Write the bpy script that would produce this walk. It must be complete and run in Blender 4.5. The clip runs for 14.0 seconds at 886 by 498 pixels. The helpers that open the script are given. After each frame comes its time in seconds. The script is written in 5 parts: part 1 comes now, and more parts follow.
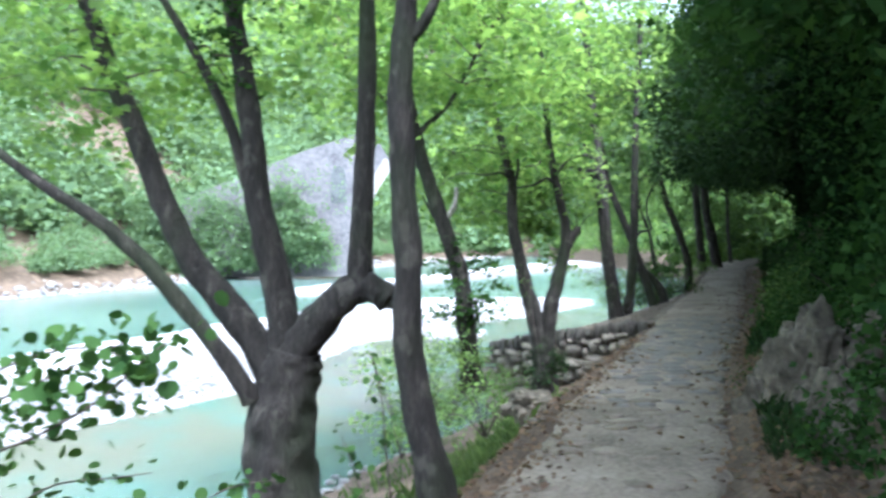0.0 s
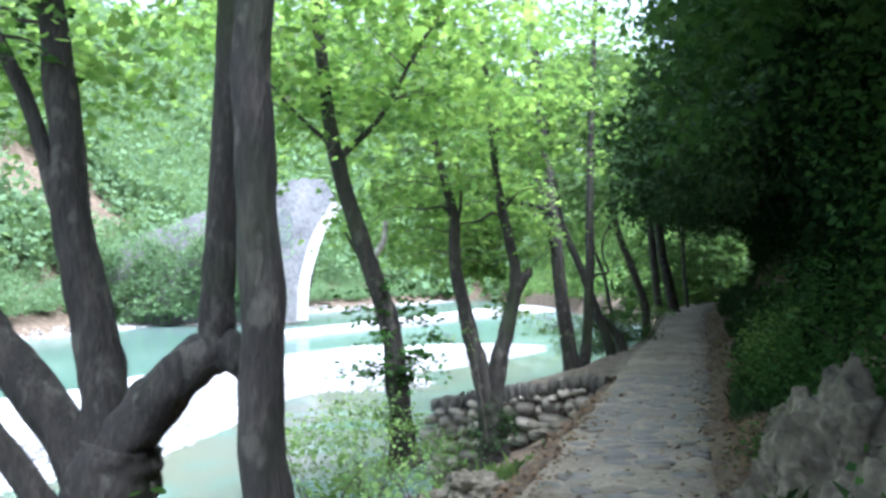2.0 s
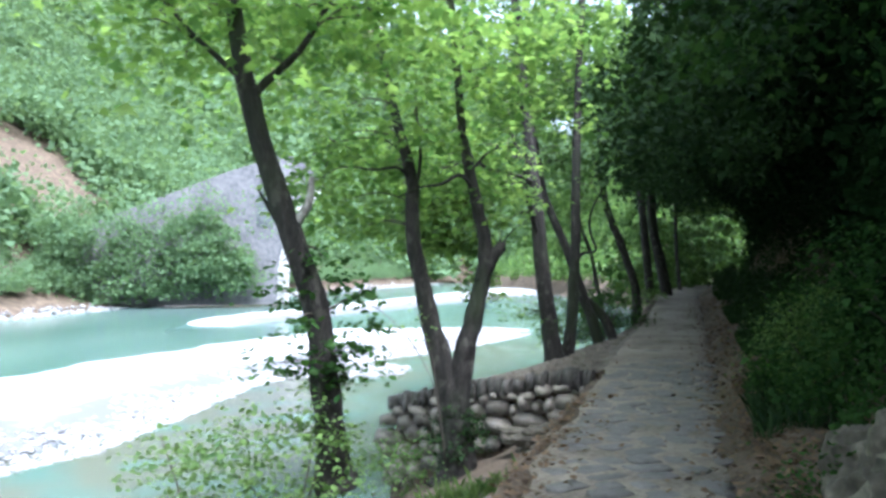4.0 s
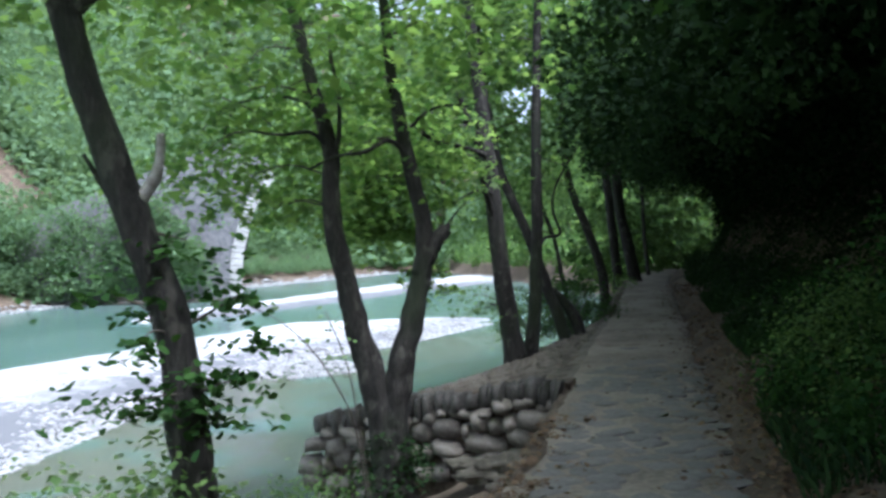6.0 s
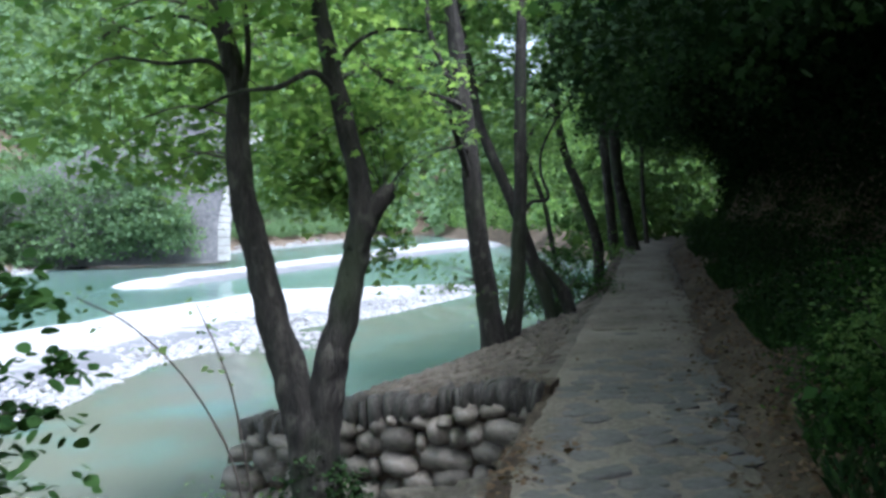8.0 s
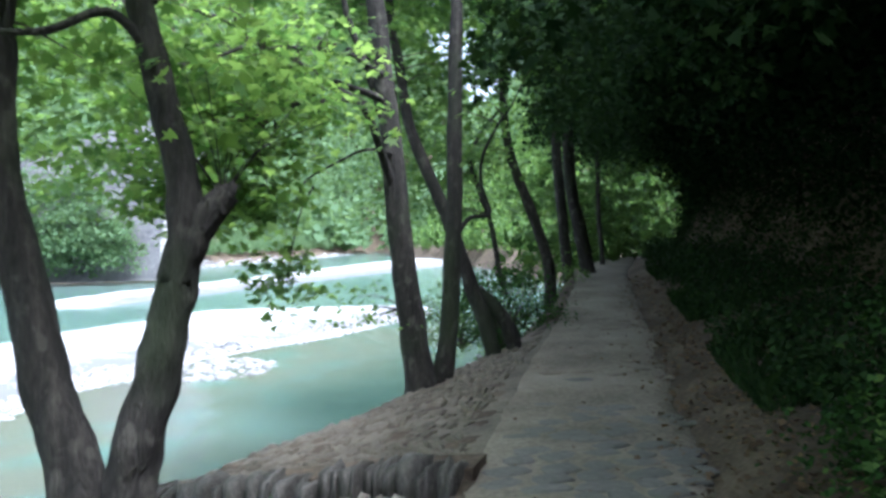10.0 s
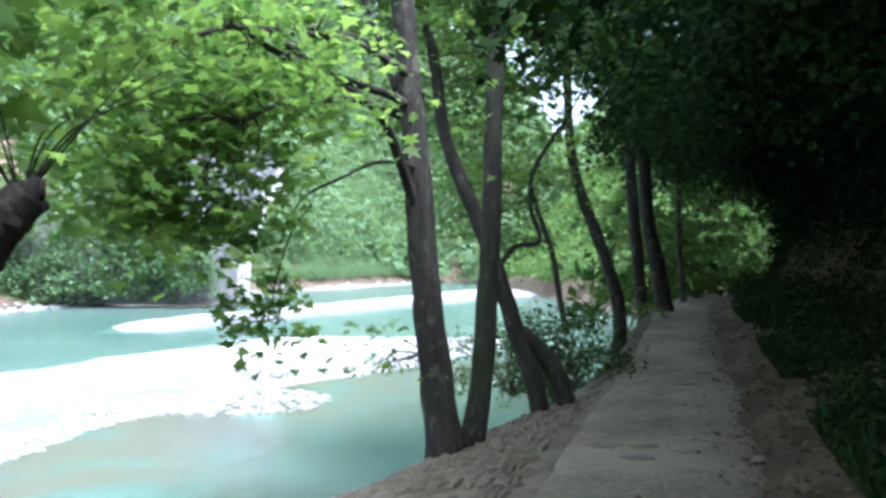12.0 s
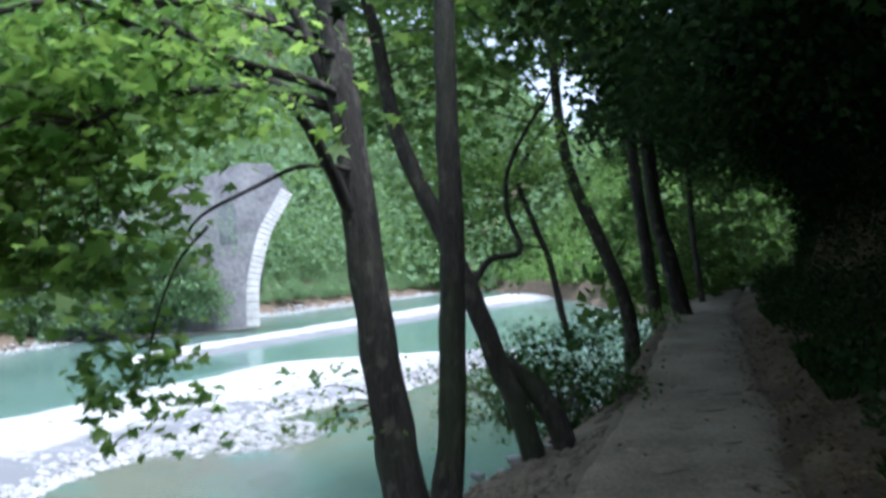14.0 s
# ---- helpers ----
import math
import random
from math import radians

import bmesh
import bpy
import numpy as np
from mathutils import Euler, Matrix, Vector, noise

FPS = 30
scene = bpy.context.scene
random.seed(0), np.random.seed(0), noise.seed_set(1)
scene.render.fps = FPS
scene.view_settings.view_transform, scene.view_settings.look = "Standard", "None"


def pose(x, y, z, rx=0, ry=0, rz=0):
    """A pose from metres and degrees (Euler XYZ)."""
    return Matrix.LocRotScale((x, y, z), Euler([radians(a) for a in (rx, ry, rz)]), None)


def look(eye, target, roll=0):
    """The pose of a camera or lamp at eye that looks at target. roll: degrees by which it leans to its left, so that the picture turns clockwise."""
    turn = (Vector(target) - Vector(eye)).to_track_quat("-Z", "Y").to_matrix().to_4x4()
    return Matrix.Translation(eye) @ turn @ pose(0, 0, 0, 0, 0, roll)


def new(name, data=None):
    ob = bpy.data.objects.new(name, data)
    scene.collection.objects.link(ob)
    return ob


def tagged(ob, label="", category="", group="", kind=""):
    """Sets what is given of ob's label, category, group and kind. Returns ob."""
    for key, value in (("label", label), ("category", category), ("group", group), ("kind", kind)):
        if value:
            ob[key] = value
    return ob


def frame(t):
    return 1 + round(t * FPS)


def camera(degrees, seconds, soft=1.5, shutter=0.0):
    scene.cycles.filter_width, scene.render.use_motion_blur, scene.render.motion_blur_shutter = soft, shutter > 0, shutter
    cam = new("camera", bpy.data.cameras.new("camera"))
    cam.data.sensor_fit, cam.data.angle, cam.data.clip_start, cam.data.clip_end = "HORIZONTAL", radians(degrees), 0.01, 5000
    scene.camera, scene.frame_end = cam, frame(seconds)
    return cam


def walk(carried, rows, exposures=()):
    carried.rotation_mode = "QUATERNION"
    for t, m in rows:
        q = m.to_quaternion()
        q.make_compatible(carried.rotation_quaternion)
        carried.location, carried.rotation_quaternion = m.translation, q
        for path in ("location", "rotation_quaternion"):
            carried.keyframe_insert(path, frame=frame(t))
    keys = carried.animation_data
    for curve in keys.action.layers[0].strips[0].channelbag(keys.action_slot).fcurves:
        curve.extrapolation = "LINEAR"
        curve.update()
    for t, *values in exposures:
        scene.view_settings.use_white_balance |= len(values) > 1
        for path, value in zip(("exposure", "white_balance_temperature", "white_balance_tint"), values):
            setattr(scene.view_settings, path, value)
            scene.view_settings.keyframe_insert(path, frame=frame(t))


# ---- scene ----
cam = camera(57.4, 14.0, soft=3.0, shutter=0.4)
# seconds; eye; tilt, roll and turn in degrees
ROWS = [
    (0.0, 0.01, -0.012, 1.497, 89.46, 0.22, -0.11),
    (0.5, 0.066, 0.405, 1.514, 89.61, 0.38, -3.08),
    (1.0, 0.143, 0.824, 1.512, 90.88, 0.23, -1.23),
    (1.5, 0.212, 1.239, 1.505, 92.44, 0.2, -3.34),
    (2.0, 0.3, 1.693, 1.484, 92.6, 0.38, -3.48),
    (2.5, 0.416, 2.122, 1.468, 91.73, 0.11, -2.52),
    (5.0, 1.066, 4.692, 1.397, 90.96, 0.58, -5.77),
    (5.5, 1.172, 5.178, 1.419, 90.08, 1.44, -5.74),
    (6.0, 1.288, 5.643, 1.432, 90.46, 1.41, -7.02),
    (6.5, 1.462, 6.067, 1.433, 89.45, 0.97, -7.92),
    (7.0, 1.601, 6.564, 1.439, 89.01, 0.0, -6.52),
    (7.5, 1.747, 7.016, 1.441, 86.79, 0.89, -8.38),
    (8.0, 1.909, 7.388, 1.463, 87.93, 1.14, -7.23),
    (8.5, 2.072, 7.873, 1.45, 89.09, 1.71, -9.48),
    (11.0, 2.976, 10.031, 1.471, 89.17, 0.05, -9.79),
    (11.5, 3.169, 10.428, 1.499, 88.64, -1.96, -5.26),
    (12.0, 3.344, 10.742, 1.475, 91.24, -0.55, -4.47),
    (12.5, 3.47, 11.193, 1.474, 90.86, -1.81, 3.89),
    (13.0, 3.582, 11.541, 1.458, 90.01, -0.12, 3.67),
    (13.5, 3.738, 11.952, 1.507, 88.71, 0.06, -3.69),
    (14.0, 3.968, 12.257, 1.579, 91.89, 3.26, -3.28),
]
EXPOSURES = [(t, stops, 5300, 12) for t, stops in ((0.0, 2.52), (2.5, 2.5), (5.0, 2.15), (5.5, 2.16), (6.0, 1.55), (6.5, 1.3), (8.0, 1.72), (8.5, 1.75), (11.0, 2.36), (12.0, 2.32), (12.5, 1.98), (14.0, 1.62))]
walk(cam, [(t, pose(*place)) for t, *place in ROWS], exposures=EXPOSURES)

# ---- light ----
world = bpy.data.worlds.new("sky")
scene.world = world
world.use_nodes = True
wn = world.node_tree.nodes
sky = wn.new("ShaderNodeTexSky")
sky.sky_type, sky.sun_disc = "NISHITA", False
sky.sun_elevation, sky.sun_rotation = radians(64), radians(146)
sky.dust_density, sky.air_density = 4.0, 1.0
pale = wn.new("ShaderNodeHueSaturation")
pale.inputs["Saturation"].default_value = 0.4
world.node_tree.links.new(sky.outputs[0], pale.inputs["Color"])
world.node_tree.links.new(pale.outputs[0], wn["Background"].inputs[0])
wn["Background"].inputs[1].default_value = 0.15
sun = new("sun", bpy.data.lights.new("sun", "SUN"))
sun.data.energy, sun.data.angle, sun.data.color = 2.1, radians(20), (1.0, 0.97, 0.92)
sun.matrix_world = look((20, -30, 75), (0, 0, 0))


# ---- materials ----
def material(name, low, high, scale=6.0, rough=0.85, bump=0.3, fine=40.0, vary=0.0, stretch=(1, 1, 1), mid=None, bump_size=0.02, metal=0.0):
    """Two-scale mottled surface; vary: how far each loose island or object shifts in brightness."""
    m = bpy.data.materials.new(name)
    m.use_nodes = True
    n, l = m.node_tree.nodes, m.node_tree.links
    b = n["Principled BSDF"]
    b.inputs["Roughness"].default_value, b.inputs["Metallic"].default_value = rough, metal
    geo = n.new("ShaderNodeTexCoord")
    mapping = n.new("ShaderNodeMapping")
    mapping.inputs["Scale"].default_value = stretch
    l.new(geo.outputs["Object"], mapping.inputs[0])
    big, small = n.new("ShaderNodeTexNoise"), n.new("ShaderNodeTexNoise")
    big.inputs["Scale"].default_value, small.inputs["Scale"].default_value = scale, fine
    big.inputs["Detail"].default_value, small.inputs["Detail"].default_value = 6, 4
    for t in (big, small):
        l.new(mapping.outputs[0], t.inputs["Vector"])
    mix = n.new("ShaderNodeMath")
    mix.operation = "MULTIPLY_ADD"
    mix.inputs[1].default_value = 0.45
    l.new(small.outputs[0], mix.inputs[0])
    half = n.new("ShaderNodeMath")
    half.operation = "MULTIPLY"
    half.inputs[1].default_value = 0.55
    l.new(big.outputs[0], half.inputs[0])
    l.new(half.outputs[0], mix.inputs[2])
    ramp = n.new("ShaderNodeValToRGB")
    ramp.color_ramp.elements[0].position, ramp.color_ramp.elements[1].position = 0.34, 0.66
    ramp.color_ramp.elements[0].color, ramp.color_ramp.elements[1].color = (*low, 1), (*high, 1)
    if mid:
        e = ramp.color_ramp.elements.new(0.5)
        e.color = (*mid, 1)
    l.new(mix.outputs[0], ramp.inputs[0])
    out = ramp.outputs[0]
    if vary:
        hsv = n.new("ShaderNodeHueSaturation")
        g, o = n.new("ShaderNodeNewGeometry"), n.new("ShaderNodeObjectInfo")
        add = n.new("ShaderNodeMath")
        l.new(g.outputs["Random Per Island"], add.inputs[0])
        l.new(o.outputs["Random"], add.inputs[1])
        ran = n.new("ShaderNodeMapRange")
        ran.inputs[2].default_value = 2.0
        ran.inputs[3].default_value, ran.inputs[4].default_value = 1 - vary, 1 + vary
        l.new(add.outputs[0], ran.inputs[0])
        l.new(ran.outputs[0], hsv.inputs["Value"])
        l.new(out, hsv.inputs["Color"])
        out = hsv.outputs[0]
    l.new(out, b.inputs["Base Color"])
    if bump:
        bp = n.new("ShaderNodeBump")
        bp.inputs["Strength"].default_value, bp.inputs["Distance"].default_value = bump, bump_size
        l.new(mix.outputs[0], bp.inputs["Height"])
        l.new(bp.outputs[0], b.inputs["Normal"])
    return m


def leaf_material(name, dark, light, through_light=0.4, rough=0.5, gloss=0.3):
    """Leaves: each one a hue of its own between dark and light, letting some light through."""
    m = bpy.data.materials.new(name)
    m.use_nodes = True
    n, l = m.node_tree.nodes, m.node_tree.links
    b = n["Principled BSDF"]
    b.inputs["Roughness"].default_value = rough
    b.inputs["Specular IOR Level"].default_value = gloss
    g, tc, no = n.new("ShaderNodeNewGeometry"), n.new("ShaderNodeTexCoord"), n.new("ShaderNodeTexNoise")
    no.inputs["Scale"].default_value = 0.9
    l.new(tc.outputs["Object"], no.inputs["Vector"])
    add = n.new("ShaderNodeMath")
    add.operation = "MULTIPLY_ADD"
    add.inputs[1].default_value = 0.6
    l.new(g.outputs["Random Per Island"], add.inputs[0])
    sub = n.new("ShaderNodeMath")
    sub.operation = "MULTIPLY"
    sub.inputs[1].default_value = 0.45
    l.new(no.outputs[0], sub.inputs[0])
    l.new(sub.outputs[0], add.inputs[2])
    ramp = n.new("ShaderNodeValToRGB")
    ramp.color_ramp.elements[0].color, ramp.color_ramp.elements[1].color = (*dark, 1), (*light, 1)
    ramp.color_ramp.elements[0].position, ramp.color_ramp.elements[1].position = 0.15, 0.85
    l.new(add.outputs[0], ramp.inputs[0])
    l.new(ramp.outputs[0], b.inputs["Base Color"])
    tr = n.new("ShaderNodeBsdfTranslucent")
    bright = n.new("ShaderNodeMix")
    bright.data_type, bright.blend_type = "RGBA", "MULTIPLY"
    bright.inputs["Factor"].default_value = 1
    bright.inputs["B"].default_value = (1.5, 1.45, 0.95, 1)
    l.new(ramp.outputs[0], bright.inputs["A"])
    l.new(bright.outputs["Result"], tr.inputs[0])
    mx = n.new("ShaderNodeMixShader")
    mx.inputs[0].default_value = through_light
    l.new(b.outputs[0], mx.inputs[1])
    l.new(tr.outputs[0], mx.inputs[2])
    l.new(mx.outputs[0], n["Material Output"].inputs[0])
    return m


def bark_material():
    """Dark bark: upright fissures, grey flakes, and moss in patches."""
    m = material("bark", (0.013, 0.011, 0.009), (0.06, 0.052, 0.042), 5, 0.95, 1.0, 26, stretch=(2.4, 2.4, 0.55), mid=(0.028, 0.024, 0.02), bump_size=0.05)
    n, l = m.node_tree.nodes, m.node_tree.links
    b = n["Principled BSDF"]
    out = b.inputs["Base Color"].links[0].from_socket
    tc = n.new("ShaderNodeTexCoord")
    for scale, lo, hi, colour, most, stretch in ((7.0, 0.56, 0.66, (0.095, 0.086, 0.07), 0.7, (1.3, 1.3, 0.8)), (1.7, 0.5, 0.68, (0.028, 0.042, 0.015), 0.6, (1, 1, 0.6))):
        mp, no, ra, mx = n.new("ShaderNodeMapping"), n.new("ShaderNodeTexNoise"), n.new("ShaderNodeMapRange"), n.new("ShaderNodeMix")
        mp.inputs["Scale"].default_value = stretch
        no.inputs["Scale"].default_value, no.inputs["Detail"].default_value = scale, 4
        ra.inputs[1].default_value, ra.inputs[2].default_value, ra.inputs[4].default_value = lo, hi, most
        mx.data_type = "RGBA"
        mx.inputs["B"].default_value = (*colour, 1)
        l.new(tc.outputs["Object"], mp.inputs[0])
        l.new(mp.outputs[0], no.inputs["Vector"])
        l.new(no.outputs[0], ra.inputs[0])
        l.new(ra.outputs[0], mx.inputs["Factor"])
        l.new(out, mx.inputs["A"])
        out = mx.outputs["Result"]
    l.new(out, b.inputs["Base Color"])
    return m


BARK = bark_material()
BARK_PALE = material("pale_bark", (0.16, 0.14, 0.12), (0.5, 0.47, 0.42), 5, 0.9, 0.5, 25)
TWIG = material("twig", (0.03, 0.024, 0.018), (0.11, 0.09, 0.07), 9, 0.9, 0.3)
SOIL = material("soil", (0.045, 0.031, 0.02), (0.19, 0.14, 0.095), 1.6, 0.97, 0.6, 24, mid=(0.1, 0.072, 0.047))
PATH = material("mortar", (0.12, 0.098, 0.072), (0.35, 0.3, 0.235), 1.1, 0.95, 0.6, 26, mid=(0.24, 0.2, 0.15))
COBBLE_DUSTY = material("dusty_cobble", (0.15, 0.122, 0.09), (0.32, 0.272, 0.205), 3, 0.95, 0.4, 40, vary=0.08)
COBBLE = material("cobble", (0.12, 0.11, 0.097), (0.23, 0.212, 0.188), 5, 0.95, 0.4, 45, vary=0.22)
STONE = material("wall_stone", (0.075, 0.06, 0.044), (0.3, 0.265, 0.22), 2.2, 0.9, 0.6, 26, vary=0.85)
COPING = material("coping_stone", (0.045, 0.04, 0.034), (0.18, 0.162, 0.14), 5, 0.92, 0.6, 30, vary=0.35)
COPING_PALE = material("terrace_stone", (0.085, 0.07, 0.053), (0.2, 0.17, 0.13), 5, 0.95, 0.5, 30, vary=0.3)
TERRACE = material("terrace_earth", (0.09, 0.073, 0.055), (0.24, 0.2, 0.154), 2.0, 0.96, 0.6, 30, mid=(0.165, 0.137, 0.104))
ROCK = material("limestone", (0.045, 0.038, 0.027), (0.25, 0.215, 0.16), 2.2, 0.95, 1.0, 14, mid=(0.11, 0.096, 0.07), bump_size=0.06)
def gravel_material():
    """Pale dry gravel, darker and smoother where the river has wetted it."""
    m = material("gravel", (0.2, 0.2, 0.195), (0.5, 0.495, 0.48), 0.35, 0.92, 0.9, 5, mid=(0.36, 0.355, 0.345))
    n, l = m.node_tree.nodes, m.node_tree.links
    b = n["Principled BSDF"]
    dry = b.inputs["Base Color"].links[0].from_socket
    at, tc, no, edge, mul, mx = n.new("ShaderNodeAttribute"), n.new("ShaderNodeTexCoord"), n.new("ShaderNodeTexNoise"), n.new("ShaderNodeMapRange"), n.new("ShaderNodeMath"), n.new("ShaderNodeMix")
    at.attribute_name = "wet"
    no.inputs["Scale"].default_value, no.inputs["Detail"].default_value = 1.3, 6
    l.new(tc.outputs["Object"], no.inputs["Vector"])
    mul.operation = "MULTIPLY_ADD"
    mul.inputs[1].default_value, mul.inputs[2].default_value = 1.6, -0.8
    l.new(no.outputs[0], mul.inputs[0])
    add = n.new("ShaderNodeMath")
    l.new(at.outputs["Fac"], add.inputs[0])
    l.new(mul.outputs[0], add.inputs[1])
    edge.inputs[1].default_value, edge.inputs[2].default_value = 0.25, 0.8
    l.new(add.outputs[0], edge.inputs[0])
    mx.data_type = "RGBA"
    mx.inputs["B"].default_value = (0.125, 0.125, 0.128, 1)
    l.new(edge.outputs[0], mx.inputs["Factor"])
    l.new(dry, mx.inputs["A"])
    l.new(mx.outputs["Result"], b.inputs["Base Color"])
    return m


GRAVEL = gravel_material()
PEBBLE = material("pebble", (0.14, 0.138, 0.134), (0.36, 0.353, 0.342), 3, 0.85, 0.3, 30, vary=0.3)
RUIN = material("bridge_stone", (0.1, 0.098, 0.105), (0.24, 0.23, 0.23), 0.5, 0.93, 0.8, 2.5, mid=(0.165, 0.16, 0.165), bump_size=0.25)
# Light on the arch's soffit put into a paler stone colour.
RUIN_LIT = material("lit_arch_stone", (0.32, 0.31, 0.29), (0.55, 0.53, 0.5), 0.6, 0.9, 0.5, 3)
LITTER = leaf_material("dry_leaf", (0.05, 0.032, 0.02), (0.22, 0.145, 0.085), 0.12, 0.8)
LEAF = leaf_material("plane_leaf", (0.065, 0.138, 0.045), (0.205, 0.31, 0.096), 0.7)
LEAF_MID = leaf_material("river_tree_leaf", (0.048, 0.108, 0.036), (0.15, 0.24, 0.074), 0.6)
# Shade at the path's bend put into a darker leaf colour.
LEAF_SHADE = leaf_material("bend_shade_leaf", (0.028, 0.06, 0.017), (0.085, 0.14, 0.036), 0.4, 0.7, 0.12)
# Light at the canopy edge put into a brighter leaf colour.
LEAF_EDGE = leaf_material("lit_edge_leaf", (0.016, 0.045, 0.012), (0.06, 0.115, 0.03), 0.4, 0.6, 0.1)
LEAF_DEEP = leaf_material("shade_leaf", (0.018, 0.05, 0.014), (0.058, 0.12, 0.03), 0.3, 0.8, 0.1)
# Dark ivy, and hillside shade put into the leaf colour farther along.
LEAF_DARK = leaf_material("ivy_and_shaded_leaf", (0.01, 0.026, 0.01), (0.04, 0.075, 0.022), 0.12, 0.7, 0.1)
# Deep shade under the hill put into a near-black leaf colour.
LEAF_UNLIT = leaf_material("unlit_leaf", (0.006, 0.017, 0.006), (0.02, 0.042, 0.013), 0.04, 0.9, 0.04)
LEAF_BUSH = leaf_material("bush_leaf", (0.06, 0.12, 0.04), (0.17, 0.26, 0.08), 0.4, 0.7, 0.12)
# Far leaves: distance haze put into a paler, flatter green.
LEAF_HAZED = leaf_material("hazed_leaf", (0.11, 0.178, 0.1), (0.15, 0.23, 0.12), 0.45, 0.95, 0.1)
GRASS = leaf_material("grass_blade", (0.04, 0.08, 0.02), (0.12, 0.18, 0.05), 0.35)


def water_material():
    m = bpy.data.materials.new("river_water")
    m.use_nodes = True
    n, l = m.node_tree.nodes, m.node_tree.links
    b = n["Principled BSDF"]
    b.inputs["Roughness"].default_value, b.inputs["IOR"].default_value = 0.12, 1.33
    tc, mp = n.new("ShaderNodeTexCoord"), n.new("ShaderNodeMapping")
    mp.inputs["Rotation"].default_value = (0, 0, radians(-25))
    mp.inputs["Scale"].default_value = (1.0, 0.35, 1)
    l.new(tc.outputs["Object"], mp.inputs[0])
    a, c = n.new("ShaderNodeTexNoise"), n.new("ShaderNodeTexNoise")
    a.inputs["Scale"].default_value, c.inputs["Scale"].default_value = 0.12, 3.0
    c.inputs["Detail"].default_value = 5
    l.new(mp.outputs[0], a.inputs["Vector"])
    l.new(mp.outputs[0], c.inputs["Vector"])
    r = n.new("ShaderNodeValToRGB")
    r.color_ramp.elements[0].color, r.color_ramp.elements[1].color = (0.095, 0.18, 0.15, 1), (0.19, 0.28, 0.24, 1)
    r.color_ramp.elements[0].position, r.color_ramp.elements[1].position = 0.35, 0.68
    l.new(a.outputs[0], r.inputs[0])
    at, mixer, ease = n.new("ShaderNodeAttribute"), n.new("ShaderNodeMix"), n.new("ShaderNodeMath")
    at.attribute_name = "shallow"
    mixer.data_type = "RGBA"
    mixer.inputs["B"].default_value = (0.14, 0.145, 0.11, 1)
    ease.operation = "MULTIPLY"
    l.new(at.outputs["Fac"], ease.inputs[0])
    stones = n.new("ShaderNodeTexNoise")
    stones.inputs["Scale"].default_value = 0.7
    spread = n.new("ShaderNodeMapRange")
    spread.inputs[1].default_value, spread.inputs[2].default_value = 0.25, 0.52
    l.new(tc.outputs["Object"], stones.inputs["Vector"])
    l.new(stones.outputs[0], spread.inputs[0])
    l.new(spread.outputs[0], ease.inputs[1])
    l.new(ease.outputs[0], mixer.inputs["Factor"])
    l.new(r.outputs[0], mixer.inputs["A"])
    l.new(mixer.outputs["Result"], b.inputs["Base Color"])
    bp = n.new("ShaderNodeBump")
    bp.inputs["Strength"].default_value, bp.inputs["Distance"].default_value = 0.35, 0.05
    l.new(c.outputs[0], bp.inputs["Height"])
    l.new(bp.outputs[0], b.inputs["Normal"])
    clear, mx = n.new("ShaderNodeBsdfTransparent"), n.new("ShaderNodeMixShader")
    clear.inputs[0].default_value = (0.75, 0.95, 0.88, 1)
    mx.inputs[0].default_value = 0.22
    l.new(b.outputs[0], mx.inputs[1])
    l.new(clear.outputs[0], mx.inputs[2])
    l.new(mx.outputs[0], n["Material Output"].inputs[0])
    return m


WATER = water_material()


# ---- helpers for shapes ----
def mesh_of(name, verts, faces, mat, smooth=True):
    me = bpy.data.meshes.new(name)
    me.from_pydata([tuple(v) for v in verts], [], [tuple(f) for f in faces])
    me.materials.append(mat)
    if smooth:
        me.polygons.foreach_set("use_smooth", np.ones(len(me.polygons), bool))
    me.update()
    return me


def tri_mesh(name, verts, tris, mat, smooth=False):
    """A mesh straight from arrays: verts (n, 3), tris (k, 3)."""
    me = bpy.data.meshes.new(name)
    me.vertices.add(len(verts))
    me.vertices.foreach_set("co", np.asarray(verts, np.float32).ravel())
    k = len(tris)
    me.loops.add(3 * k)
    me.loops.foreach_set("vertex_index", np.asarray(tris, np.int32).ravel())
    me.polygons.add(k)
    me.polygons.foreach_set("loop_start", np.arange(0, 3 * k, 3, dtype=np.int32))
    if smooth:
        me.polygons.foreach_set("use_smooth", np.ones(k, bool))
    me.materials.append(mat)
    me.update(calc_edges=True)
    return me


def under(name, me, parent, label=""):
    ob = new(name, me)
    ob.parent = parent
    if label:
        ob["label"] = label
    return ob


def thing(name, label, category, group="", kind="", me=None, at=(0, 0, 0)):
    ob = tagged(new(name, me), label, category, group, kind)
    ob.location = at
    return ob


def smooth_line(points, steps=5):
    """Catmull-Rom through the points."""
    p = [Vector(q) for q in points]
    p = [p[0] * 2 - p[1]] + p + [p[-1] * 2 - p[-2]]
    out = []
    for i in range(1, len(p) - 2):
        for s in range(steps):
            t = s / steps
            a, b, c, d = p[i - 1], p[i], p[i + 1], p[i + 2]
            out.append(0.5 * ((2 * b) + (c - a) * t + (2 * a - 5 * b + 4 * c - d) * t * t + (3 * b - a - 3 * c + d) * t ** 3))
    return out + [p[-2]]


